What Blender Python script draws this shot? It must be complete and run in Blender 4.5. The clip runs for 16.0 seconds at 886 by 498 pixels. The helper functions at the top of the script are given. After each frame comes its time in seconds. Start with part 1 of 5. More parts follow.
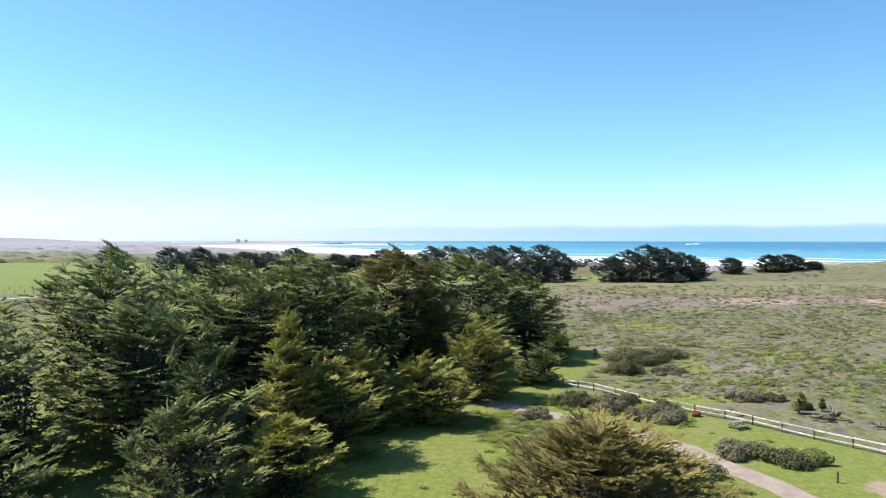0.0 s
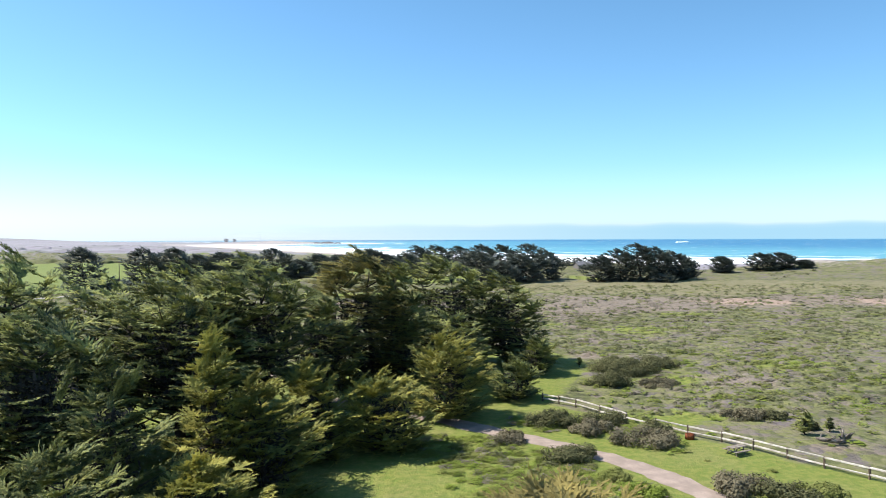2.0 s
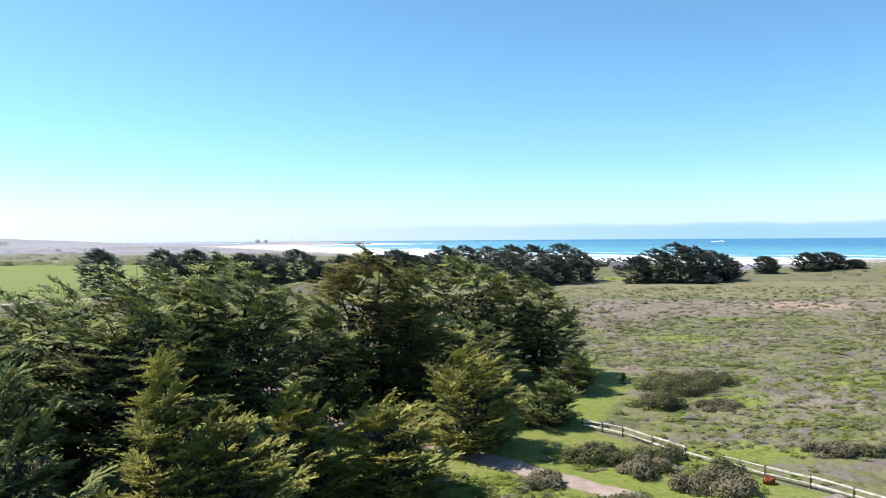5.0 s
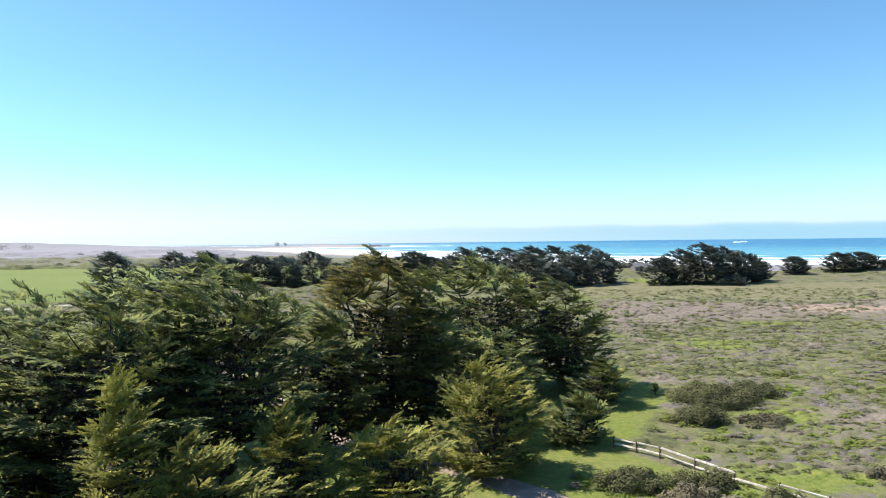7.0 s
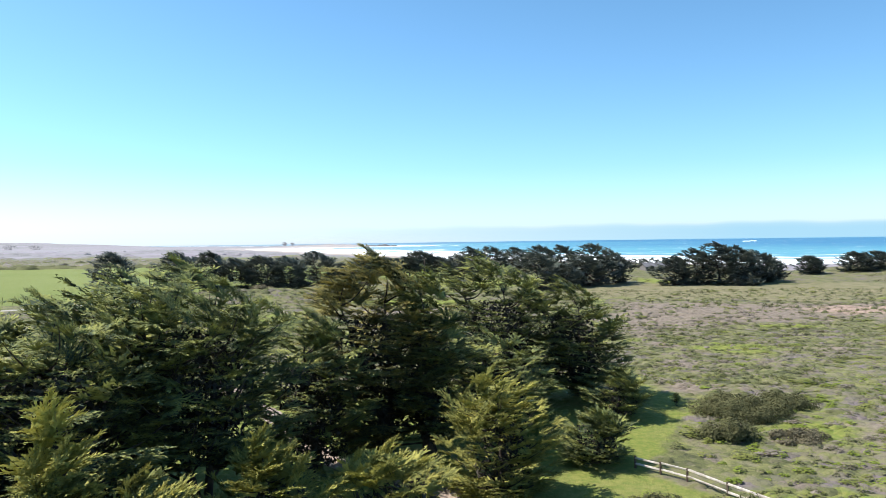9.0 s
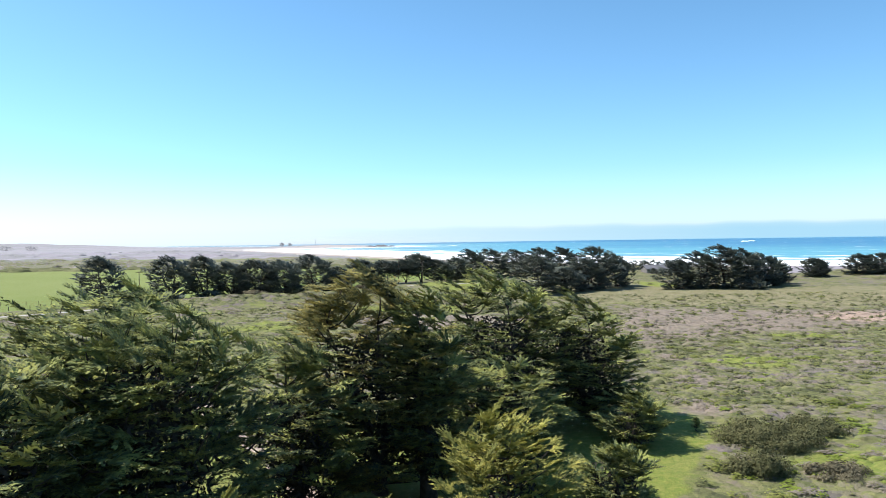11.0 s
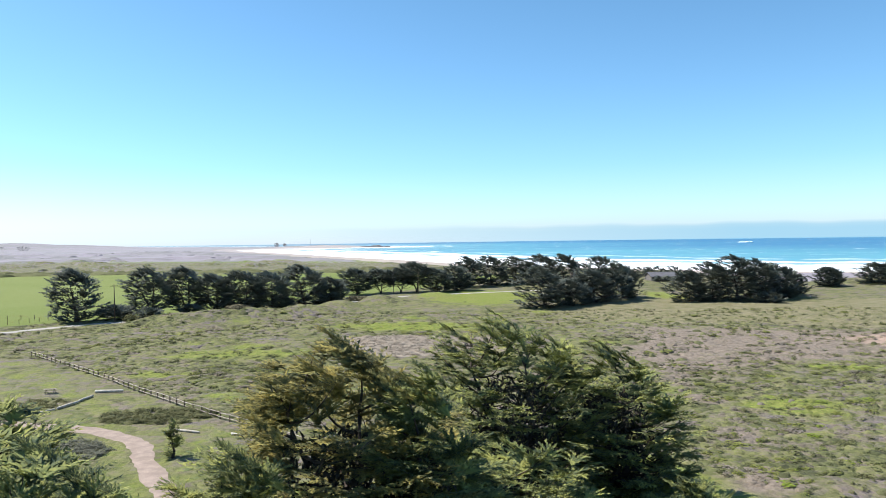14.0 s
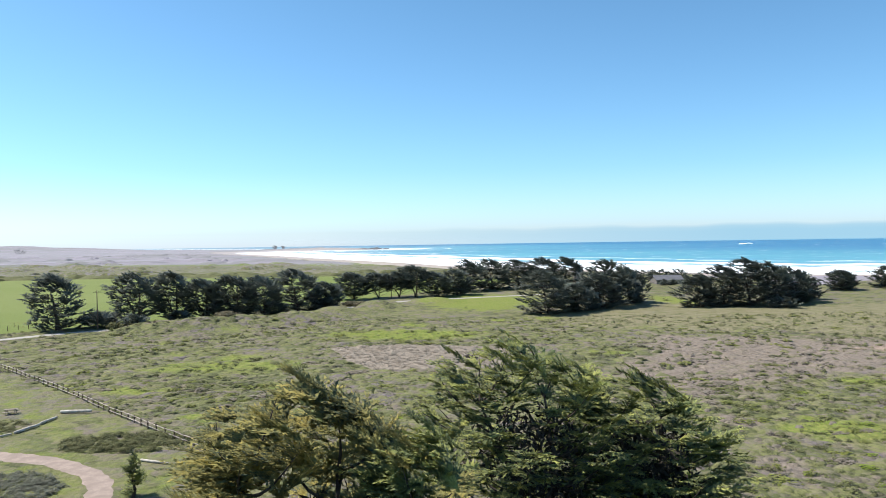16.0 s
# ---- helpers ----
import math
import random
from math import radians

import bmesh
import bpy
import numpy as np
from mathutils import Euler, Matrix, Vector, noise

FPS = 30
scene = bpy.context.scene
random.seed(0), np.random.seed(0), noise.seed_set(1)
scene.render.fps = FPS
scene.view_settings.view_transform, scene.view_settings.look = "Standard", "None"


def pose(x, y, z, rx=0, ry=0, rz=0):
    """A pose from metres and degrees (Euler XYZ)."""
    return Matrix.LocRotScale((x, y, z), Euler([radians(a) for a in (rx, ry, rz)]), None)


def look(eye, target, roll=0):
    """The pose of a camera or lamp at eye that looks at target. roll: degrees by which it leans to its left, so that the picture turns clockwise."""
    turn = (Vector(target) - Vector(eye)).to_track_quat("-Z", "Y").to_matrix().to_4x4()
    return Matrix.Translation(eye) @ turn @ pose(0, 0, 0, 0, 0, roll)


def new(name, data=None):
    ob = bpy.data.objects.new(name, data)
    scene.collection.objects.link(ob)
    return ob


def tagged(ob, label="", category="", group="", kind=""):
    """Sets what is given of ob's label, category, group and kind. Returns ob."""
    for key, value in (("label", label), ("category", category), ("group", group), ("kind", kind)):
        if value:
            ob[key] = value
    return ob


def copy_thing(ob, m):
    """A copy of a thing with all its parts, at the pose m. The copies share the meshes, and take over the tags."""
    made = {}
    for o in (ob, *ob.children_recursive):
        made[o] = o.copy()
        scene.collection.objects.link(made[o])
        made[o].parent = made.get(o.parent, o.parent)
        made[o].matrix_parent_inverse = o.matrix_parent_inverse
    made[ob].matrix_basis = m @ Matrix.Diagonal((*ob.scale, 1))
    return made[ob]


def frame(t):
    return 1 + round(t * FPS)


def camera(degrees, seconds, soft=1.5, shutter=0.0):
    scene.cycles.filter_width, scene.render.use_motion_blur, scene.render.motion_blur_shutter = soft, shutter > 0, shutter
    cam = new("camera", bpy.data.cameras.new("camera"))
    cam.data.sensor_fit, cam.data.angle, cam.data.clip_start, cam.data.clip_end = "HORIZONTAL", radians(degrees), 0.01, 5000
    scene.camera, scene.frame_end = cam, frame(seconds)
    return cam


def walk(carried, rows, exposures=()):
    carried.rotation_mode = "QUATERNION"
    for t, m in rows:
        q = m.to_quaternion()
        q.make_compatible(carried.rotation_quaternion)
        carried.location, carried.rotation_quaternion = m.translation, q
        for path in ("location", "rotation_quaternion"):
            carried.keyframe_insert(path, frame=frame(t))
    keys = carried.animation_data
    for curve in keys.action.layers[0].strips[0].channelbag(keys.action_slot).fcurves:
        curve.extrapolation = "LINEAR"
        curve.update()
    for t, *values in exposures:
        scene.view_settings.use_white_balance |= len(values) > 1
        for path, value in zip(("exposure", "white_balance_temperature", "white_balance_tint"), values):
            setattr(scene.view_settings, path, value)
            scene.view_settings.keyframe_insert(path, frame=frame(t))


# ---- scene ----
cam = camera(64.7, 16.0, 0.9)
PATH = [
    (0, (-0.096, 5.355, 20.466), (-0.031, 7.354, 20.434), 0.00),
    (0.5, (1.058, 7.836, 20.474), (1.122, 9.835, 20.441), 0.00),
    (1, (1.954, 10.155, 20.512), (2.040, 12.153, 20.478), -0.00),
    (1.5, (2.688, 12.368, 20.641), (2.779, 14.366, 20.606), -0.20),
    (2, (3.239, 14.599, 20.716), (3.331, 16.596, 20.680), -0.20),
    (2.5, (3.739, 16.767, 20.764), (3.827, 18.765, 20.728), -0.30),
    (3, (4.117, 18.898, 20.793), (4.186, 20.897, 20.756), -0.40),
    (3.5, (4.351, 21.013, 20.807), (4.405, 23.012, 20.770), -0.40),
    (4, (4.503, 23.094, 20.708), (4.543, 25.093, 20.672), -0.40),
    (6.5, (5.099, 32.823, 20.158), (5.058, 34.822, 20.128), -0.60),
    (7, (5.178, 34.372, 20.107), (5.129, 36.372, 20.079), -0.70),
    (7.5, (5.201, 35.758, 20.100), (5.144, 37.757, 20.072), -0.70),
    (8, (5.275, 37.211, 20.112), (5.210, 39.210, 20.083), -0.70),
    (8.5, (5.341, 38.857, 20.097), (5.271, 40.856, 20.069), -0.80),
    (9, (5.405, 40.525, 20.065), (5.335, 42.524, 20.036), -0.80),
    (11.5, (4.893, 49.458, 21.872), (4.831, 51.457, 21.843), -0.90),
    (12, (4.701, 51.851, 22.570), (4.641, 53.850, 22.542), -0.90),
    (12.5, (4.462, 54.111, 23.309), (4.404, 56.110, 23.280), -0.80),
    (13, (4.413, 57.000, 23.990), (4.356, 58.999, 23.960), -0.90),
    (13.5, (4.376, 59.907, 24.592), (4.321, 61.906, 24.562), -0.90),
    (14, (4.097, 62.865, 25.053), (4.045, 64.864, 25.022), -0.80),
    (14.5, (3.904, 65.732, 25.431), (3.853, 67.731, 25.400), -0.80),
    (15, (3.772, 68.373, 25.498), (3.722, 70.372, 25.468), -0.90),
    (15.5, (3.622, 70.869, 25.390), (3.573, 72.868, 25.362), -0.90),
    (16, (3.551, 73.582, 25.332), (3.502, 75.581, 25.307), -0.90),
]
walk(cam, [(t, look(eye, target, roll)) for t, eye, target, roll in PATH], exposures=((0, 0.8), (12.0, 0.8), (13.5, 0.74), (14.5, 0.7), (16, 0.62)))

# ---- world, sun, exposure ----
SUN_AZ, SUN_EL = 78.0, 54.0  # degrees to the left of straight ahead; above the horizon
world = bpy.data.worlds.new("sky")
scene.world = world
world.use_nodes = True
wn, wl = world.node_tree.nodes, world.node_tree.links
sky = wn.new("ShaderNodeTexSky")
sky.sky_type = "NISHITA"
sky.sun_disc = False
sky.sun_elevation = radians(SUN_EL)
sky.sun_rotation = radians(-SUN_AZ)
sky.altitude = 0
sky.air_density, sky.dust_density, sky.ozone_density = 1.0, 0.6, 1.5
# clear sea air: the sky's colour cooled, most of all towards the horizon
way = wn.new("ShaderNodeTexCoord")
cut = wn.new("ShaderNodeSeparateXYZ")
wl.new(way.outputs["Generated"], cut.inputs[0])
# below the horizon the sky goes on in the horizon's own colour
lift = wn.new("ShaderNodeMath")
lift.operation = "MAXIMUM"
lift.inputs[1].default_value = 0.012
wl.new(cut.outputs["Z"], lift.inputs[0])
join = wn.new("ShaderNodeCombineXYZ")
wl.new(cut.outputs["X"], join.inputs[0]), wl.new(cut.outputs["Y"], join.inputs[1]), wl.new(lift.outputs[0], join.inputs[2])
wl.new(join.outputs[0], sky.inputs["Vector"])
cool = wn.new("ShaderNodeValToRGB")
wl.new(cut.outputs["Z"], cool.inputs[0])
cool.color_ramp.elements[0].position, cool.color_ramp.elements[0].color = 0.0, (0.562, 0.72, 1.05, 1)
cool.color_ramp.elements[1].position, cool.color_ramp.elements[1].color = 0.36, (0.38, 0.58, 0.66, 1)
mid = cool.color_ramp.elements.new(0.1)
mid.color = (0.426, 0.64, 0.78, 1)
tint = wn.new("ShaderNodeMix")
tint.data_type, tint.blend_type = "RGBA", "MULTIPLY"
tint.inputs[0].default_value = 1.0
wl.new(sky.outputs[0], tint.inputs[6]), wl.new(cool.outputs[0], tint.inputs[7])
wl.new(tint.outputs[2], wn["Background"].inputs[0])
wn["Background"].inputs[1].default_value = 0.16
sun = new("sun", bpy.data.lights.new("sun", "SUN"))
sun.data.energy, sun.data.angle, sun.data.color = 5.0, radians(0.53), (1.0, 0.94, 0.84)
a, e = radians(SUN_AZ), radians(SUN_EL)
TO_SUN = Vector((-math.sin(a) * math.cos(e), math.cos(a) * math.cos(e), math.sin(e)))
sun.matrix_world = look(TO_SUN * 200, (0, 0, 0))
scene.view_settings.exposure = 0.8


# ---- materials ----
class Nodes:
    """A material with its tree, and short ways to add nodes."""

    def __init__(self, name):
        self.mat = bpy.data.materials.new(name)
        self.mat.use_nodes = True
        self.tree = self.mat.node_tree
        self.bsdf = self.tree.nodes["Principled BSDF"]
        self.out = self.tree.nodes["Material Output"]

    def add(self, kind, **values):
        node = self.tree.nodes.new(kind)
        for k, v in values.items():
            setattr(node, k, v)
        return node

    def link(self, a, b):
        self.tree.links.new(a, b)

    def put(self, socket, value):
        if isinstance(value, bpy.types.NodeSocket):
            self.link(value, socket)
        elif isinstance(value, tuple) and len(value) == 3:
            socket.default_value = (*value, 1)
        else:
            socket.default_value = value

    def noise(self, scale, detail=4.0, rough=0.55, stretch=None):
        geo = self.add("ShaderNodeNewGeometry").outputs["Position"]
        if stretch:
            mp = self.add("ShaderNodeMapping")
            mp.inputs["Scale"].default_value = stretch
            self.link(geo, mp.inputs["Vector"])
            geo = mp.outputs[0]
        n = self.add("ShaderNodeTexNoise")
        n.inputs["Scale"].default_value, n.inputs["Detail"].default_value, n.inputs["Roughness"].default_value = scale, detail, rough
        self.link(geo, n.inputs["Vector"])
        return n.outputs["Fac"]

    def cells(self, scale, wander):
        """Random value and distance of irregular cells, their edges bent by noise."""
        geo = self.add("ShaderNodeNewGeometry").outputs["Position"]
        nz = self.add("ShaderNodeTexNoise")
        nz.inputs["Scale"].default_value, nz.inputs["Detail"].default_value = scale * 1.7, 4.0
        self.link(geo, nz.inputs["Vector"])
        sc = self.add("ShaderNodeVectorMath", operation="SCALE")
        self.link(nz.outputs["Color"], sc.inputs[0])
        sc.inputs["Scale"].default_value = wander / scale
        ad = self.add("ShaderNodeVectorMath", operation="ADD")
        self.link(geo, ad.inputs[0]), self.link(sc.outputs[0], ad.inputs[1])
        v = self.add("ShaderNodeTexVoronoi")
        v.inputs["Scale"].default_value = scale
        self.link(ad.outputs[0], v.inputs["Vector"])
        s = self.add("ShaderNodeSeparateColor")
        self.link(v.outputs["Color"], s.inputs[0])
        return s.outputs[0], v.outputs["Distance"]

    def ramp(self, fac, low, high, a=0.0, b=1.0):
        n = self.add("ShaderNodeMapRange")
        n.interpolation_type = "SMOOTHSTEP"
        for i, v in enumerate((fac, low, high, a, b)):
            self.put(n.inputs[i], v)
        return n.outputs[0]

    def mix(self, fac, a, b, how="MIX"):
        n = self.add("ShaderNodeMix", data_type="RGBA", blend_type=how)
        self.put(n.inputs[0], fac), self.put(n.inputs[6], a), self.put(n.inputs[7], b)
        return n.outputs[2]

    def maths(self, how, a, b=0.0):
        n = self.add("ShaderNodeMath", operation=how)
        self.put(n.inputs[0], a), self.put(n.inputs[1], b)
        return n.outputs[0]

    def bump(self, height, strength, distance):
        n = self.add("ShaderNodeBump")
        n.inputs["Strength"].default_value, n.inputs["Distance"].default_value = strength, distance
        self.link(height, n.inputs["Height"])
        self.link(n.outputs[0], self.bsdf.inputs["Normal"])

    def done(self, colour, rough=0.8, spec=0.3):
        self.put(self.bsdf.inputs["Base Color"], colour)
        self.put(self.bsdf.inputs["Roughness"], rough)
        self.bsdf.inputs["Specular IOR Level"].default_value = spec
        return self.mat


def foliage(name, dark, mid, light, scale=0.25, through_light=0.3, rough=0.85):
    """Leaves: each leaf a little different, with larger drifts of tone over the plant."""
    n = Nodes(name)
    isl = n.add("ShaderNodeNewGeometry").outputs["Random Per Island"]
    drift = n.ramp(n.noise(scale, 3.0), 0.35, 0.68)
    col = n.mix(drift, dark, mid)
    col = n.mix(n.ramp(n.noise(scale * 3.2, 4.0), 0.45, 0.66, 0.0, 0.55), col, light)
    col = n.mix(n.ramp(isl, 0.3, 1.0, 0.0, 0.4), col, light)
    n.done(col, rough, 0.1)
    tr = n.add("ShaderNodeBsdfTranslucent")
    n.link(col, tr.inputs["Color"])
    mx = n.add("ShaderNodeMixShader")
    mx.inputs[0].default_value = through_light
    n.link(n.bsdf.outputs[0], mx.inputs[1]), n.link(tr.outputs[0], mx.inputs[2])
    n.link(mx.outputs[0], n.out.inputs["Surface"])
    return n.mat


def low_growth(name, dark, mid, light):
    """Dense low plants seen as soft mounds: drifts of tone, mottled twigs and fine relief."""
    n = Nodes(name)
    isl = n.add("ShaderNodeNewGeometry").outputs["Random Per Island"]
    fine, twig = n.noise(1.6, 5.0, 0.65), n.noise(7.0, 4.0, 0.7)
    col = n.mix(n.ramp(n.noise(0.12, 3.0), 0.35, 0.68), mid, dark)
    col = n.mix(n.ramp(isl, 0.2, 1.0, 0.0, 0.8), col, light)
    col = n.mix(n.ramp(fine, 0.42, 0.62, 0.0, 0.55), col, n.mix(0.6, col, dark))
    col = n.mix(n.ramp(twig, 0.5, 0.72, 0.0, 0.6), col, n.mix(0.75, col, (0.03, 0.03, 0.018)))
    n.bump(n.maths("ADD", fine, n.maths("MULTIPLY", twig, 0.5)), 0.8, 0.22)
    return n.done(col, 0.95, 0.05)


def scrub_mix():
    """Small coastal scrub whose tone drifts over the plain from olive and green to dry grey and mauve."""
    n = Nodes("mixed_scrub")
    isl = n.add("ShaderNodeNewGeometry").outputs["Random Per Island"]
    wide, mid = n.noise(0.035, 4), n.noise(0.22, 5, 0.6)
    pick = n.maths("ADD", n.maths("MULTIPLY", wide, 0.6), n.maths("ADD", n.maths("MULTIPLY", mid, 0.3), n.maths("MULTIPLY", isl, 0.12)))
    col = n.mix(n.ramp(pick, 0.4, 0.48), (0.07, 0.08, 0.04), (0.15, 0.16, 0.066))
    col = n.mix(n.ramp(pick, 0.5, 0.56), col, (0.185, 0.19, 0.085))
    col = n.mix(n.ramp(pick, 0.57, 0.64), col, (0.19, 0.16, 0.135))
    col = n.mix(n.ramp(isl, 0.15, 0.9, 0.0, 0.85), col, n.mix(0.65, col, (0.045, 0.045, 0.03)))
    return n.done(col, 0.95, 0.05)


def worn(name, base, dark, scale, rough=0.85, bump=0.4, stretch=None, distance=0.02):
    """A rough weathered surface: stains, and grain with relief."""
    n = Nodes(name)
    big, fine = n.noise(scale, 5.0), n.noise(scale * 9, 5.0, stretch=stretch)
    col = n.mix(n.ramp(big, 0.35, 0.7), dark, base)
    col = n.mix(n.ramp(fine, 0.4, 0.75, 0.0, 0.45), col, dark)
    n.bump(fine, bump, distance)
    return n.done(col, rough, 0.2)


LEAF_DARK = foliage("cypress_leaf", (0.05, 0.072, 0.054), (0.162, 0.19, 0.086), (0.455, 0.455, 0.125), 0.25, 0.13)
LEAF_TIPPED = foliage("cypress_leaf_rust_tipped", (0.055, 0.072, 0.052), (0.19, 0.19, 0.08), (0.52, 0.42, 0.12), 0.25, 0.15)
LEAF_GOLD = foliage("cypress_leaf_golden", (0.12, 0.138, 0.056), (0.3, 0.3, 0.085), (0.53, 0.475, 0.125), 0.25, 0.18)
LEAF_OLIVE = foliage("cypress_leaf_olive", (0.06, 0.083, 0.055), (0.165, 0.19, 0.08), (0.41, 0.405, 0.125), 0.25, 0.15)
LEAF_RUST = foliage("cypress_leaf_rusty", (0.095, 0.09, 0.045), (0.21, 0.176, 0.066), (0.39, 0.31, 0.1), 0.25, 0.28)
# far leaves paler and bluer: distance haze put into their colour
LEAF_FAR = foliage("cypress_leaf_hazed", (0.078, 0.094, 0.094), (0.12, 0.138, 0.122), (0.185, 0.195, 0.15), 0.12, 0.15)
SCRUB_GREEN = foliage("scrub_green", (0.125, 0.145, 0.04), (0.19, 0.21, 0.055), (0.25, 0.26, 0.09), 0.12)
SCRUB_GREY = foliage("scrub_grey", (0.15, 0.128, 0.105), (0.215, 0.185, 0.15), (0.27, 0.238, 0.195), 0.12, 0.15)
SCRUB_BRIGHT = foliage("scrub_bright", (0.14, 0.185, 0.03), (0.21, 0.27, 0.045), (0.28, 0.33, 0.08), 0.12)
SCRUB_OLIVE = foliage("scrub_olive", (0.09, 0.095, 0.045), (0.15, 0.155, 0.075), (0.23, 0.225, 0.12), 0.3)
SCRUB_MIX = scrub_mix()
MOUND_GREY = low_growth("low_grey_growth", (0.125, 0.108, 0.092), (0.175, 0.152, 0.125), (0.225, 0.198, 0.165))
MOUND_OLIVE = low_growth("low_olive_growth", (0.075, 0.08, 0.042), (0.12, 0.125, 0.06), (0.17, 0.17, 0.09))
LOOP_SCRUB = foliage("grey_green_scrub", (0.09, 0.095, 0.075), (0.14, 0.145, 0.11), (0.21, 0.21, 0.165), 0.5, 0.15)
DRY_BUSH = foliage("dry_bush", (0.1, 0.09, 0.055), (0.16, 0.14, 0.09), (0.23, 0.2, 0.135), 0.5, 0.15)
OLIVE_BUSH = foliage("olive_bush", (0.062, 0.066, 0.03), (0.11, 0.112, 0.052), (0.17, 0.165, 0.085), 0.5, 0.2)
REED = foliage("dry_reed", (0.23, 0.195, 0.16), (0.32, 0.275, 0.23), (0.4, 0.35, 0.295), 0.3, 0.15)
BARK = worn("bark", (0.11, 0.085, 0.07), (0.045, 0.035, 0.03), 1.5, stretch=(1, 1, 0.15))
# dark twig brown that also stands for shade inside the crowns
TWIG_SHADE = worn("twig_shade", (0.06, 0.052, 0.042), (0.03, 0.027, 0.022), 1.5)
SILVER_WOOD = worn("silver_wood", (0.62, 0.58, 0.53), (0.36, 0.32, 0.28), 2.0, stretch=(1, 1, 0.3))
OLD_RAIL = worn("old_rail_wood", (0.42, 0.37, 0.32), (0.2, 0.17, 0.145), 2.0, stretch=(1, 1, 0.3))
STUMP_WOOD = worn("stump_wood", (0.26, 0.22, 0.19), (0.06, 0.05, 0.042), 2.0, stretch=(1, 1, 0.3))
POST_WOOD = worn("post_wood", (0.16, 0.12, 0.09), (0.07, 0.05, 0.04), 3.0)
TABLE_WOOD = worn("table_wood", (0.3, 0.26, 0.22), (0.16, 0.13, 0.11), 3.0)
RUST = worn("rusty_steel", (0.28, 0.085, 0.035), (0.12, 0.04, 0.02), 4.0)
TRACK = worn("dirt_track", (0.335, 0.263, 0.226), (0.235, 0.185, 0.157), 0.6, 0.95, 0.6, distance=0.05)
GRAVEL = worn("pale_gravel_road", (0.38, 0.36, 0.33), (0.27, 0.255, 0.235), 0.3, 0.95)
ROOF = worn("grey_roof", (0.15, 0.148, 0.165), (0.1, 0.1, 0.112), 0.8)
WALL = worn("grey_boards", (0.2, 0.185, 0.175), (0.14, 0.125, 0.12), 0.8)
TOWER = worn("tower_boards", (0.5, 0.42, 0.36), (0.36, 0.29, 0.24), 0.8)
GLASS = Nodes("window_glass").done((0.03, 0.035, 0.04), 0.1, 0.6)
ROCK = worn("sea_rock", (0.16, 0.14, 0.12), (0.07, 0.06, 0.05), 0.05)


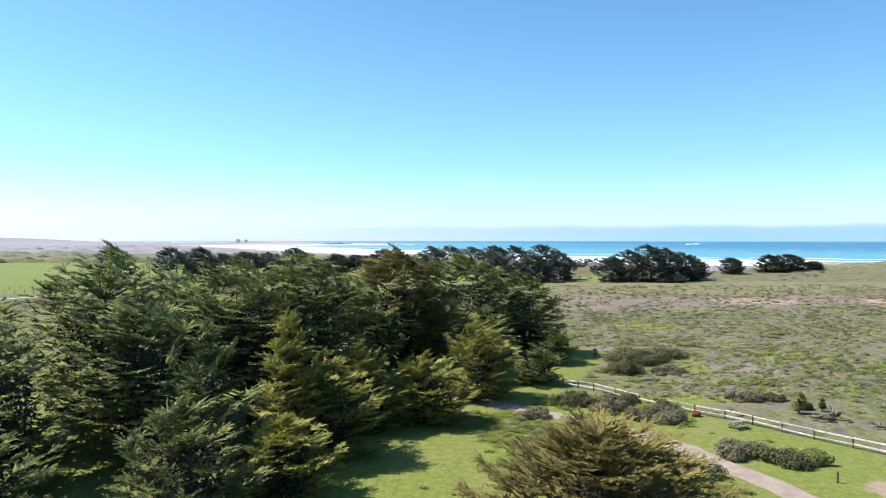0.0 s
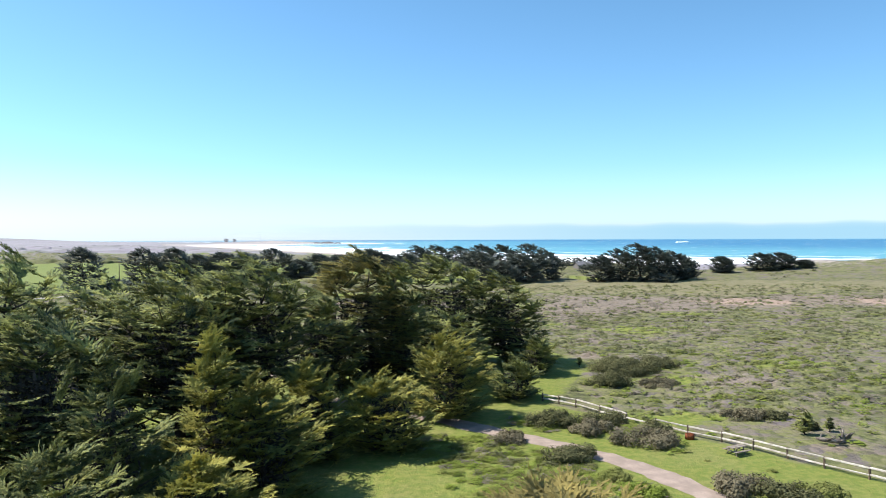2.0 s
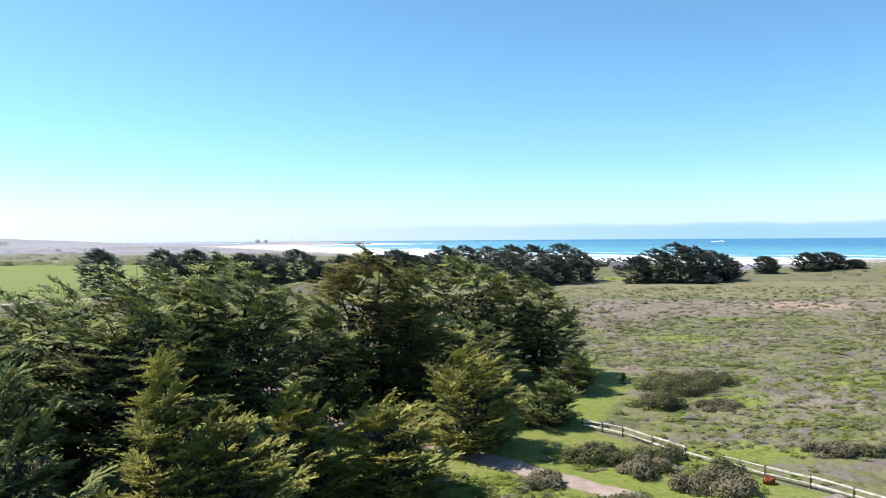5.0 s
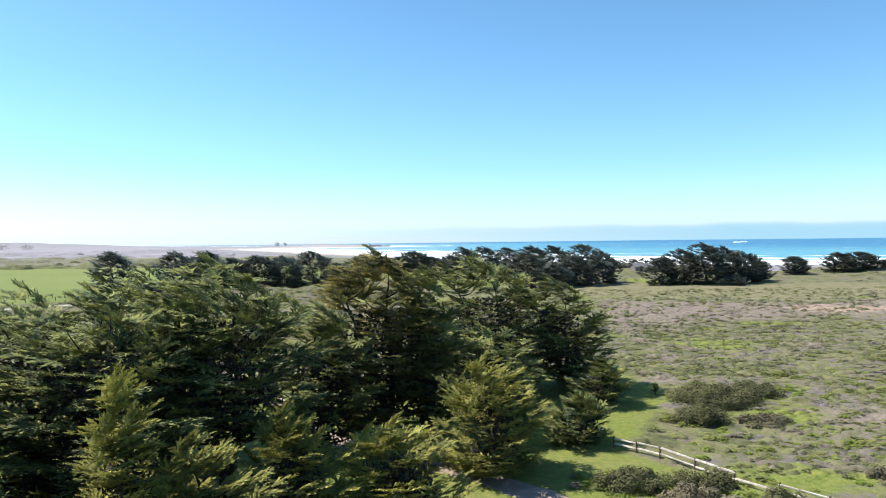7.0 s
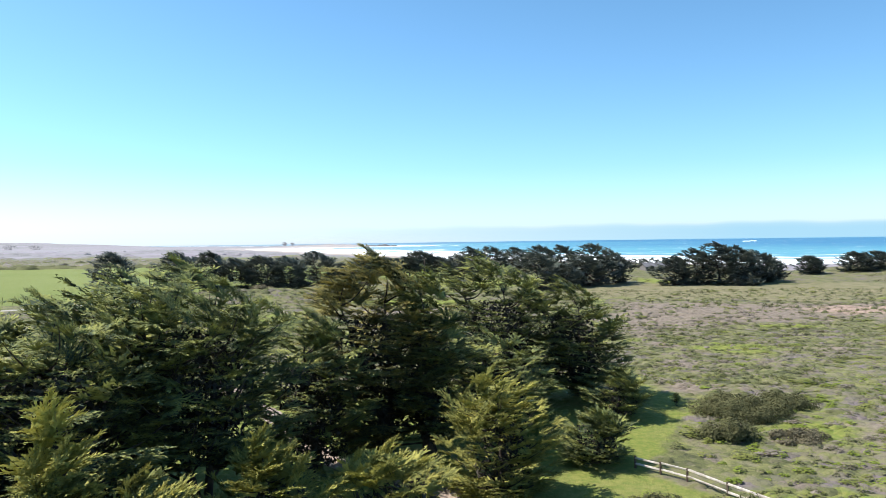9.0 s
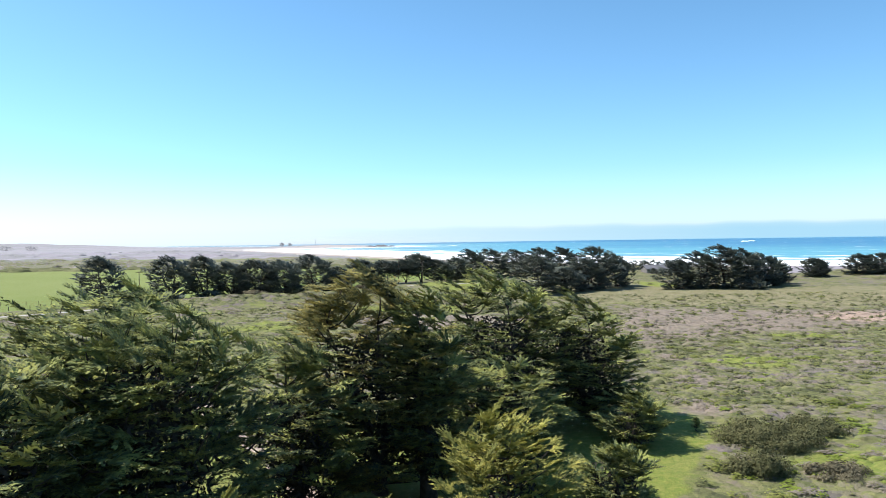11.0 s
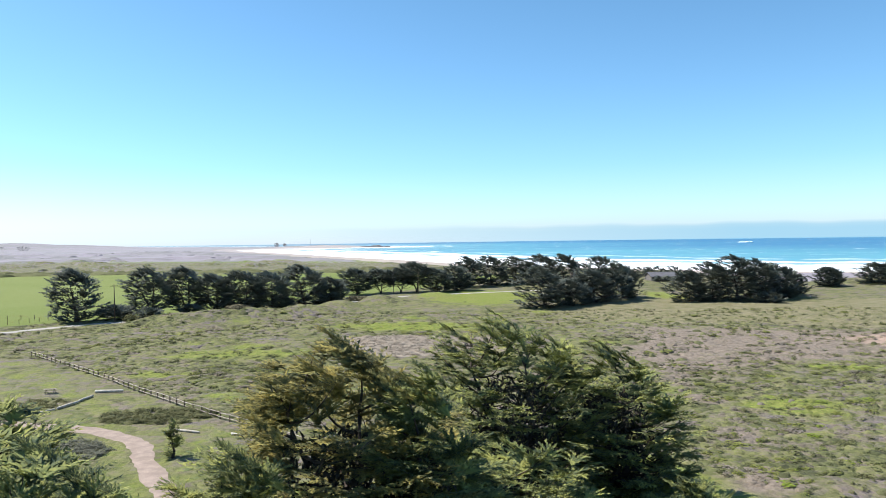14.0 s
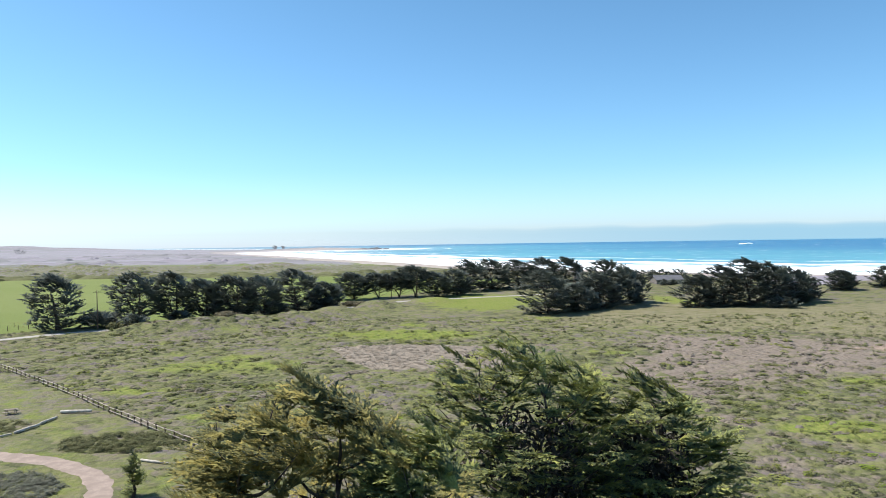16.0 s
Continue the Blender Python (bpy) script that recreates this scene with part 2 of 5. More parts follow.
def ground_material():
    """Scrub soil, mown grass, crop field, dirt, dry meadow, dead scrub, reed litter, beach and haze-tinted far dunes,
    by their plan.
    """
    n = Nodes("land")
    z1, z2 = (n.add("ShaderNodeAttribute", attribute_name=k) for k in ("plan_a", "plan_b"))
    s1, s2 = n.add("ShaderNodeSeparateColor"), n.add("ShaderNodeSeparateColor")
    n.link(z1.outputs["Color"], s1.inputs[0]), n.link(z2.outputs["Color"], s2.inputs[0])
    lawn, field, dirt, meadow = (*s1.outputs, z1.outputs["Alpha"])
    dead, reed, beach, dunes = (*s2.outputs, z2.outputs["Alpha"])
    wide, mid, fine, blade = n.noise(0.035, 4), n.noise(0.22, 5, 0.6), n.noise(1.3, 5, 0.65), n.noise(7.0, 4, 0.7)
    far = n.noise(0.006, 6, 0.6)
    big, bigd = n.cells(0.42, 0.9)
    small, smalld = n.cells(1.25, 0.35)

    def quilt(pick):
        c = n.mix(n.ramp(pick, 0.31, 0.39), (0.052, 0.056, 0.034), (0.108, 0.118, 0.052))
        c = n.mix(n.ramp(pick, 0.43, 0.49), c, (0.17, 0.173, 0.075))
        c = n.mix(n.ramp(pick, 0.56, 0.60), c, (0.174, 0.146, 0.118))
        return n.mix(n.ramp(pick, 0.62, 0.68), c, (0.158, 0.133, 0.138))

    pick = n.maths("ADD", n.maths("MULTIPLY", big, 0.34), n.maths("ADD", n.maths("MULTIPLY", wide, 0.45), n.maths("MULTIPLY", mid, 0.22)))
    pick2 = n.maths("ADD", n.maths("MULTIPLY", small, 0.4), n.maths("ADD", n.maths("MULTIPLY", wide, 0.4), n.maths("MULTIPLY", mid, 0.2)))
    col = n.mix(0.38, quilt(pick), quilt(pick2))
    col = n.mix(n.ramp(fine, 0.5, 0.72, 0, 0.4), col, (0.192, 0.164, 0.12))

    def over(col, mask, a, b, tex, lo=0.35, hi=0.7):
        soft = n.ramp(n.maths("ADD", mask, n.maths("MULTIPLY", n.maths("SUBTRACT", mid, 0.5), 0.9)), 0.35, 0.62)
        return n.mix(soft, col, n.mix(n.ramp(tex, lo, hi), a, b))

    col = over(col, lawn, (0.132, 0.174, 0.038), (0.215, 0.224, 0.062), fine)
    straw = n.maths("MULTIPLY", lawn, n.ramp(n.noise(0.09, 5, 0.6), 0.45, 0.65, 0.0, 0.4))
    col = n.mix(straw, col, n.mix(n.ramp(fine, 0.35, 0.7), (0.19, 0.19, 0.075), (0.24, 0.215, 0.1)))
    col = over(col, meadow, (0.165, 0.158, 0.085), (0.215, 0.19, 0.125), mid)
    col = over(col, dead, (0.176, 0.144, 0.12), (0.24, 0.2, 0.168), fine)
    col = over(col, reed, (0.23, 0.192, 0.155), (0.29, 0.248, 0.205), fine)
    col = over(col, field, (0.144, 0.18, 0.052), (0.176, 0.204, 0.072), far)
    # lilac-grey dunes: distance haze put into the ground colour
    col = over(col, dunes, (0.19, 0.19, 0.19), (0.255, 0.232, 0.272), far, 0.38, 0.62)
    col = over(col, dirt, (0.288, 0.208, 0.168), (0.352, 0.272, 0.224), fine)
    col = over(col, beach, (0.336, 0.288, 0.264), (0.4, 0.352, 0.32), mid)
    col = n.mix(n.ramp(blade, 0.3, 0.8, 0, 0.35), col, n.mix(0.55, col, (0.04, 0.04, 0.016)))
    rough = n.maths("SUBTRACT", 1.0, n.maths("MAXIMUM", n.maths("MAXIMUM", lawn, field), n.maths("MAXIMUM", beach, dunes)))
    mound = n.maths("MULTIPLY", n.maths("ADD", n.maths("MULTIPLY", bigd, -1.1), n.maths("MULTIPLY", smalld, -0.9)), rough)
    n.bump(n.maths("ADD", mound, n.maths("ADD", fine, n.maths("MULTIPLY", blade, 0.35))), 0.85, 0.3)
    return n.done(col, 0.95, 0.1)


def sea_material():
    """Blue water, turquoise towards the shore, with lines of broken white surf."""
    n = Nodes("sea")
    at = n.add("ShaderNodeAttribute", attribute_name="shore").outputs["Fac"]
    wob = n.noise(0.006, 5, 0.6)
    fine = n.noise(0.045, 6, 0.7, (0.5, 1.6, 1))
    d = n.maths("ADD", at, n.maths("MULTIPLY", n.maths("SUBTRACT", wob, 0.5), 130.0))
    col = n.mix(n.ramp(d, 200.0, 1500.0), (0.1, 0.29, 0.36), (0.045, 0.165, 0.285))
    col = n.mix(n.ramp(n.noise(0.002, 4, 0.6, (0.3, 2, 1)), 0.4, 0.7, 0, 0.35), col, (0.01, 0.1, 0.27))
    lines = n.maths("SINE", n.maths("MULTIPLY", d, 2 * math.pi / 95.0))
    near = n.ramp(d, 400.0, 60.0, -0.7, 1.2)
    foam = n.ramp(n.maths("ADD", n.maths("ADD", near, n.maths("MULTIPLY", lines, 0.7)), n.maths("MULTIPLY", n.maths("SUBTRACT", fine, 0.5), 3.4)), 0.1, 0.6)
    col = n.mix(foam, col, (0.86, 0.88, 0.9))
    n.bump(n.noise(0.35, 5, 0.6, (0.6, 1.4, 1)), 0.35, 0.5)
    return n.done(col, 0.55, 0.25)


LAND, SEA = ground_material(), sea_material()


# ---- mesh helpers ----
def mesh_of(name, verts, faces, mat, smooth=False):
    """A mesh from arrays; every face has the same number of corners."""
    verts, faces = np.asarray(verts, np.float32), np.asarray(faces, np.int32)
    me = bpy.data.meshes.new(name)
    me.vertices.add(len(verts))
    me.vertices.foreach_set("co", verts.ravel())
    me.loops.add(faces.size)
    me.loops.foreach_set("vertex_index", faces.ravel())
    me.polygons.add(len(faces))
    me.polygons.foreach_set("loop_start", np.arange(len(faces), dtype=np.int32) * faces.shape[1])
    me.polygons.foreach_set("use_smooth", np.full(len(faces), smooth))
    me.update(calc_edges=True)
    me.materials.append(mat)
    return me


def part(name, data, parent, label="", at=None):
    """One mesh as a part of a thing."""
    ob = new(name, data)
    ob.parent = parent
    if at is not None:
        ob.matrix_basis = at
    return tagged(ob, label)


def thing(name, label, category, at, group="", kind=""):
    ob = new(name)
    ob.matrix_basis = at
    return tagged(ob, label, category, group, kind)


def tube(points, radii, sides=7):
    """A tapered tube along points, closed at its ends: vertices and quads (ends as folded quads)."""
    pts = [Vector(p) for p in points]
    V, F = [], []
    for i, p in enumerate(pts):
        t = (pts[min(i + 1, len(pts) - 1)] - pts[max(i - 1, 0)]).normalized()
        u = t.cross(Vector((0.31, 0.9, 0.2))).normalized()
        w = t.cross(u)
        for k in range(sides):
            g = 2 * math.pi * k / sides
            V.append(p + (u * math.cos(g) + w * math.sin(g)) * radii[i])
    for i in range(len(pts) - 1):
        for k in range(sides):
            a, b = i * sides + k, i * sides + (k + 1) % sides
            F.append((a, b, b + sides, a + sides))
    n = len(V)
    V += [pts[0], pts[-1]]
    for k in range(0, sides, 1):
        F.append((n, (k + 1) % sides, k, k))
        m = (len(pts) - 1) * sides
        F.append((n + 1, m + k, m + (k + 1) % sides, m + (k + 1) % sides))
    return [tuple(v) for v in V], F


def mesh_poly(name, verts, faces, mat, smooth=True):
    me = bpy.data.meshes.new(name)
    clean = [tuple(dict.fromkeys(f)) for f in faces]
    me.from_pydata([tuple(v) for v in verts], [], clean)
    me.materials.append(mat)
    me.polygons.foreach_set("use_smooth", np.full(len(me.polygons), smooth))
    me.update()
    return me


def box(name, size, mat, bevel=0.01, rough=0.0, seed=0):
    """A block with bevelled, slightly uneven edges, centred on x and y, standing on z = 0."""
    bm = bmesh.new()
    bmesh.ops.create_cube(bm, size=1.0)
    bmesh.ops.scale(bm, vec=size, verts=bm.verts)
    bmesh.ops.translate(bm, vec=(0, 0, size[2] / 2), verts=bm.verts)
    if bevel:
        bmesh.ops.bevel(bm, geom=bm.edges[:], offset=bevel, segments=1, affect="EDGES")
    rnd = random.Random(seed)
    for v in bm.verts:
        v.co += Vector((rnd.uniform(-rough, rough), rnd.uniform(-rough, rough), rnd.uniform(-rough, rough)))
    me = bpy.data.meshes.new(name)
    bm.to_mesh(me)
    bm.free()
    me.materials.append(mat)
    return me


# ---- the plan of the land ----
COAST = [(4800, -900), (1500, -250), (760, 220), (430, 480), (300, 562), (206, 605), (110, 700), (-20, 853), (-84, 990), (-194, 1190), (-382, 1563),
         (-600, 1950), (-720, 2250), (-620, 2480), (-330, 2590), (-420, 2760), (-900, 3050), (-1500, 3600), (-2600, 4700)]
LAWN = [(-153.5, 21.4), (-121.5, -59.5), (-70.2, -93.6), (-10, -80), (30, -110), (68, -70), (57.6, -19.5), (52.3, 21), (47.4, 46), (46.5, 60.9), (42.6, 71.9), (30.8, 87), (19.7, 100.2), (26.6, 113), (32.5, 130.7), (25.7, 142.9), (7.8, 139.4), (-9, 133.2), (-20.7, 151.8), (-38.8, 167.2),
        (-59.2, 185.9), (-90.2, 212.3), (-121.2, 196.7), (-151.7, 125.3)]
FIELD = [(40, 500), (0, 440), (-50, 360), (-100, 300), (-128, 276), (-175, 245), (-700, 120), (-1000, 590), (-260, 600), (-90, 585), (10, 560)]
REEDS = [(-28, 241), (-20.9, 222.4), (-13.9, 210.9), (8.5, 208), (16.4, 222), (12.5, 238), (-7.3, 243.8)]
TRACK_LINE = [(72, -95), (59.9, -44.9), (48.6, -4.3), (40.5, 27.2), (34.6, 45.1), (30.2, 58.3), (28, 65.5), (26.1, 70.8), (23.4, 76.6), (19.3, 81.1), (15.1, 85.2), (10.9, 89.2), (6.9, 92.8), (0.9, 97.4), (-7.9, 104.8), (-15.7, 117.7),
              (-24.6, 129.8), (-31.7, 140.4), (-35.5, 147), (-41.3, 152.3), (-47.9, 155.5), (-54.9, 157.2), (-63.1, 159.6), (-72.3, 164.9)]
ROAD_LINE = [(-270.9, 158.2), (-185, 213), (-130.3, 252.4), (-120.9, 263), (-109.2, 275.4), (-95, 283.2), (-78.5, 291), (-62.7, 300), (-48.9, 318), (-37, 345), (-19.2, 366), (10.5, 380), (40.3, 392)]


def to_segments(P, line):
    """Distance from each point of P to a polyline."""
    best = np.full(len(P), 1e9)
    for (ax, ay), (bx, by) in zip(line[:-1], line[1:]):
        d = np.array((bx - ax, by - ay))
        q = P - (ax, ay)
        t = np.clip((q @ d) / (d @ d), 0, 1)
        best = np.minimum(best, np.hypot(q[:, 0] - t * d[0], q[:, 1] - t * d[1]))
    return best


def inside(P, poly):
    odd = np.zeros(len(P), bool)
    for (ax, ay), (bx, by) in zip(poly, poly[1:] + poly[:1]):
        if ay == by:
            continue
        cross = ((P[:, 1] > ay) != (P[:, 1] > by)) & (P[:, 0] < (bx - ax) * (P[:, 1] - ay) / (by - ay) + ax)
        odd ^= cross
    return odd


def within(P, poly):
    """Signed distance to a polygon's edge, positive inside."""
    d = to_segments(P, poly + poly[:1])
    return np.where(inside(P, poly), d, -d)


def inland(P):
    """Signed distance from the water's edge, positive on land."""
    d = to_segments(P, COAST)
    return np.where(inside(P, COAST + [(-6000, 5200), (-6000, -3000), (6000, -3000)]), d, -d)


def step(v, a, b):
    t = np.clip((v - a) / (b - a), 0, 1)
    return t * t * (3 - 2 * t)


def bumps(x, y):
    return np.sin(x * 0.11 + 1.3 * np.sin(y * 0.07)) * np.sin(y * 0.13 + 0.8 * np.sin(x * 0.05))


def height_at(P):
    """The ground's height at points (n, 2)."""
    P = np.asarray(P, float).reshape(-1, 2)
    x, y = P[:, 0], P[:, 1]
    road = np.minimum(to_segments(P, TRACK_LINE), to_segments(P, ROAD_LINE))
    wild = step(road, 2.0, 8.0) * (0.35 + 0.65 * step(-within(P, LAWN), -4, 6))
    z = 0.16 * bumps(x, y) * wild + 0.1 * bumps(x * 2.7 + 9, y * 2.5) * wild
    for mx, my, mh, mr in ((-88, 274, 2.6, 9), (-74, 280, 3.2, 10), (-62, 287, 3.0, 9), (-50, 298, 3.0, 10), (-40, 312, 3.2, 10), (-28, 338, 3.2, 11), (-8, 358, 2.4, 10), (240, 420, 5, 45), (310, 400, 6, 50)):
        z += mh * np.exp(-((x - mx) ** 2 + ((y - my) * 1.3) ** 2) / (mr * mr)) * step(road, 2, 7)
    d = inland(P)
    z += -3.4 * step(d, 130, 0) + 1.5 * bumps(x * 0.6, y * 0.5) * step(d, 30, 70) * step(d, 220, 120) - 5 * step(d, 0, -70)
    z += step(y, 1500, 3200) * step(-x, 950, 2300) * (26 + 14 * bumps(x * 0.035, y * 0.03)) * step(d, 40, 500)
    z += 4.5 * np.exp(-((x + 480) / 190) ** 2 - ((y - 2590) / 70) ** 2) * 1.6
    return z


def ground_z(x, y):
    return float(height_at([(x, y)])[0])


def axis(spans):
    out = [spans[0][0]]
    for a, b, s in spans:
        n = max(1, round((b - a) / s))
        out += [a + (b - a) * (i + 1) / n for i in range(n)]
    return np.array(out)


def plan_of(P):
    """Which growth covers the land at points (n, 2): two tables of four weights."""
    d = inland(P)
    x, y = P[:, 0], P[:, 1]

    def spot(cx, cy, rx, ry):
        return np.exp(-(((x - cx) / rx) ** 2 + ((y - cy) / ry) ** 2))

    lawn = np.maximum.reduce([step(within(P, LAWN), -3, 3) * (0.42 + 0.58 * step(y - 0.7 * x, 150, 115)), 0.95 * spot(88, 350, 9, 30), 0.9 * spot(12, 360, 30, 45), 0.8 * spot(52, 165, 9, 7), 0.75 * spot(75, 195, 12, 6),
                              0.8 * spot(-12, 262, 30, 14), 0.7 * spot(42, 112, 12, 7), 0.7 * spot(30, 92, 14, 6), 0.7 * spot(-45, 215, 25, 10)])
    field = step(within(P, FIELD), -4, 4)
    field = np.maximum(field, 0.62 * step(np.sin(y / 62.0 + x * 0.004), -0.1, 0.5) * step(y, 640, 700) * step(y, 1150, 950) * step(-x, 20, 60))
    dirt = np.maximum(1.0 * spot(107, 226, 17, 12), 1.0 * spot(152, 222, 14, 14))
    dirt = np.maximum.reduce([dirt, 0.9 * spot(38.1, 60.5, 2.6, 3.0), 0.5 * spot(-48.9, 162.4, 4.0, 3.0), 0.5 * spot(44.6, 79.9, 4, 3.5)])
    wy = y + 13 * bumps(x * 0.45 + 3, y * 0.3) + 7 * bumps(x * 1.4, y * 1.1)
    spots = random.Random(77)
    for _ in range(46):
        sx_, sy_, r_ = spots.uniform(10, 190), spots.uniform(105, 300), spots.uniform(3, 9)
        lawn = np.maximum(lawn, spots.uniform(0.42, 0.68) * spot(sx_, sy_, r_ * 1.4, r_))
    for _ in range(30):
        sx_, sy_, r_ = spots.uniform(-110, 10), spots.uniform(170, 290), spots.uniform(3, 8)
        lawn = np.maximum(lawn, spots.uniform(0.38, 0.62) * spot(sx_, sy_, r_ * 1.5, r_))
    meadow = 0.62 * step(wy, 238, 272) * step(wy, 350, 320) * step(x, 15, 45) * step(x, 420, 300)
    dead = 0.62 * step(wy, 172, 215) * step(wy, 265, 240) * step(x + 0.8 * (wy - y), 20, 50)
    for _ in range(40):
        sx_, sy_, r_ = spots.uniform(20, 190), spots.uniform(110, 230), spots.uniform(3, 9)
        dead = np.maximum(dead, spots.uniform(0.4, 0.7) * spot(sx_, sy_, r_ * 1.6, r_))
    plan_a = np.stack((lawn, field, dirt, meadow), 1)
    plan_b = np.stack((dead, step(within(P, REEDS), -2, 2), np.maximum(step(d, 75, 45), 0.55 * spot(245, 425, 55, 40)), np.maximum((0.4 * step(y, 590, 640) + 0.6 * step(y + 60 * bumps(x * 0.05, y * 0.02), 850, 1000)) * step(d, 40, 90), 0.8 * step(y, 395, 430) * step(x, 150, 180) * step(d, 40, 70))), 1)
    return plan_a, plan_b


def lay_plan(me, P):
    for name, data in zip(("plan_a", "plan_b"), plan_of(P)):
        at = me.attributes.new(name, "FLOAT_COLOR", "POINT")
        at.data.foreach_set("color", data.astype(np.float32).ravel())


# ---- land and sea ----
gx = axis(((-4900, -1000, 130), (-1000, -300, 25), (-300, -130, 8), (-130, 130, 2.0), (130, 300, 6), (300, 900, 25), (900, 4900, 160)))
gy = axis(((-900, -60, 60), (-60, 30, 6), (30, 260, 2.0), (260, 460, 4), (460, 1100, 14), (1100, 2800, 34), (2800, 4900, 110)))
GX, GY = np.meshgrid(gx, gy)
P = np.stack((GX.ravel(), GY.ravel()), 1)
V = np.column_stack((P, height_at(P)))
i, j = np.meshgrid(np.arange(len(gx) - 1), np.arange(len(gy) - 1))
a = (j * len(gx) + i).ravel()
ground_me = mesh_of("ground", V, np.stack((a, a + 1, a + 1 + len(gx), a + len(gx)), 1), LAND, True)
lay_plan(ground_me, P)
ground = tagged(new("ground", ground_me), "coastal plain of scrub, meadow, mown grass, fields and dunes", "ground", kind="structure")

sx = axis(((-4900, -1200, 120), (-1200, 900, 22), (900, 4900, 100)))
sy = axis(((-900, 350, 90), (350, 2900, 22), (2900, 4950, 90)))
SX, SY = np.meshgrid(sx, sy)
Q = np.stack((SX.ravel(), SY.ravel()), 1)
off = -inland(Q)
i, j = np.meshgrid(np.arange(len(sx) - 1), np.arange(len(sy) - 1))
a = (j * len(sx) + i).ravel()
F = np.stack((a, a + 1, a + 1 + len(sx), a + len(sx)), 1)
F = F[(off[F] > -60).any(1)]
sea_me = mesh_of("water", np.column_stack((Q, np.full(len(Q), -4.0))), F, SEA, True)
sea_me.attributes.new("shore", "FLOAT", "POINT").data.foreach_set("value", off.astype(np.float32))
tagged(new("water", sea_me), "blue ocean with white surf lines along the beach", "ocean", kind="structure")


def ribbon(name, line, width, mat, label, lift=0.035, ragged=0.25, seed=1):
    """A strip along a line, draped on the ground, with ragged edges."""
    rnd = random.Random(seed)
    pts = [Vector((*p, 0)) for p in line]
    fine = []
    for i in range(len(pts) - 1):
        p0, p1, p2, p3 = pts[max(i - 1, 0)], pts[i], pts[i + 1], pts[min(i + 2, len(pts) - 1)]
        n = max(2, round((p2 - p1).length / 0.8))
        for k in range(n):
            t = k / n
            fine.append(0.5 * (2 * p1 + (p2 - p0) * t + (2 * p0 - 5 * p1 + 4 * p2 - p3) * t * t + (3 * p1 - p0 - 3 * p2 + p3) * t ** 3))
    fine.append(pts[-1])
    rows, cols = [], 7
    wa = wb = 0.0
    for i, p in enumerate(fine):
        t = (fine[min(i + 1, len(fine) - 1)] - fine[max(i - 1, 0)]).normalized()
        s = Vector((-t.y, t.x, 0))
        wa, wb = wa * 0.7 + rnd.uniform(-ragged, ragged), wb * 0.7 + rnd.uniform(-ragged, ragged)
        rows += [p + s * ((k / (cols - 1) - 0.5) * width + (wa if k == 0 else wb if k == cols - 1 else 0)) for k in range(cols)]
    R = np.array([(v.x, v.y) for v in rows])
    u = np.tile(np.abs(np.linspace(-1, 1, cols)), len(fine))
    Z = height_at(R) + lift - 0.05 * (u > 0.95) + 0.02 * np.cos(u * 6)
    i, j = np.meshgrid(np.arange(cols - 1), np.arange(len(fine) - 1))
    a = (j * cols + i).ravel()
    me = mesh_of(name, np.column_stack((R, Z)), np.stack((a + 1, a, a + cols, a + 1 + cols), 1), mat, True)
    return tagged(new(name, me), label, "track", kind="structure")


ribbon("dirt_road", TRACK_LINE, 2.6, TRACK, "pale bare dirt track winding through mown grass", 0.05, 0.22)
ribbon("gravel_road", ROAD_LINE, 4.2, GRAVEL, "pale gravel road along the tree row", 0.05, 0.15, 4)


# ---- cypress trees ----
def cushion(rnd, fronds, blades, length, width):
    """A flat leafy branch end about two metres long along x: fronds fanned from its stalk, each clad with short blades on both sides that curl up at the rim, (n, 3, 3)."""
    out = []
    for j in range(fronds):
        a = (j - (fronds - 1) / 2) * 2.0 / fronds + rnd.uniform(-0.12, 0.12)
        reach, rise = rnd.uniform(1.15, 1.75) * (1 - 0.22 * abs(a)), rnd.uniform(-0.06, 0.12)
        for k in range(blades):
            t = (k + rnd.random()) / blades
            g = a * (0.55 + 0.6 * t)
            p = np.array((-0.75 + reach * t * math.cos(g), reach * t * math.sin(g), rise * t + 0.12 * math.sin(2.4 * t) - 0.09 * a * a * t + 0.1 * t * t + rnd.uniform(-0.035, 0.035)))
            turn, pitch = g + (1 if k % 2 else -1) * rnd.uniform(0.15, 0.95) * (1.1 - 0.6 * t), rnd.uniform(-0.25, 0.5)
            d = np.array((math.cos(turn) * math.cos(pitch), math.sin(turn) * math.cos(pitch), math.sin(pitch)))
            side = np.cross(d, (rnd.uniform(-0.45, 0.45), rnd.uniform(-0.45, 0.45), 1.0))
            side /= np.linalg.norm(side)
            ln, w = length * rnd.uniform(0.7, 1.3) * (1.1 - 0.35 * t), width * rnd.uniform(0.75, 1.3)
            out.append((p - side * w, p + side * w, p + d * ln))
    return np.array(out)


CUSHIONS = {kind: [cushion(random.Random(seed + k), *sizes) for k in range(10)] for kind, seed, sizes in
            (("close", 50, (9, 30, 0.24, 0.046)), ("near", 70, (8, 24, 0.27, 0.055)), ("mid", 90, (7, 14, 0.33, 0.085)), ("far", 110, (6, 9, 0.45, 0.13)))}


def lay_spray(T, base, f, length, wide, rng):
    """The template T as one spray that starts at base and points along f, rolled a little."""
    r = np.cross(f, (0, 0, 1.0))
    r /= np.linalg.norm(r) + 1e-6
    u = np.cross(r, f)
    a = rng.normal(0, 0.14)
    r, u = r * math.cos(a) + u * math.sin(a), u * math.cos(a) - r * math.sin(a)
    return (T[..., 0:1] * f + T[..., 1:2] * r * wide + T[..., 2:3] * u) * length + base


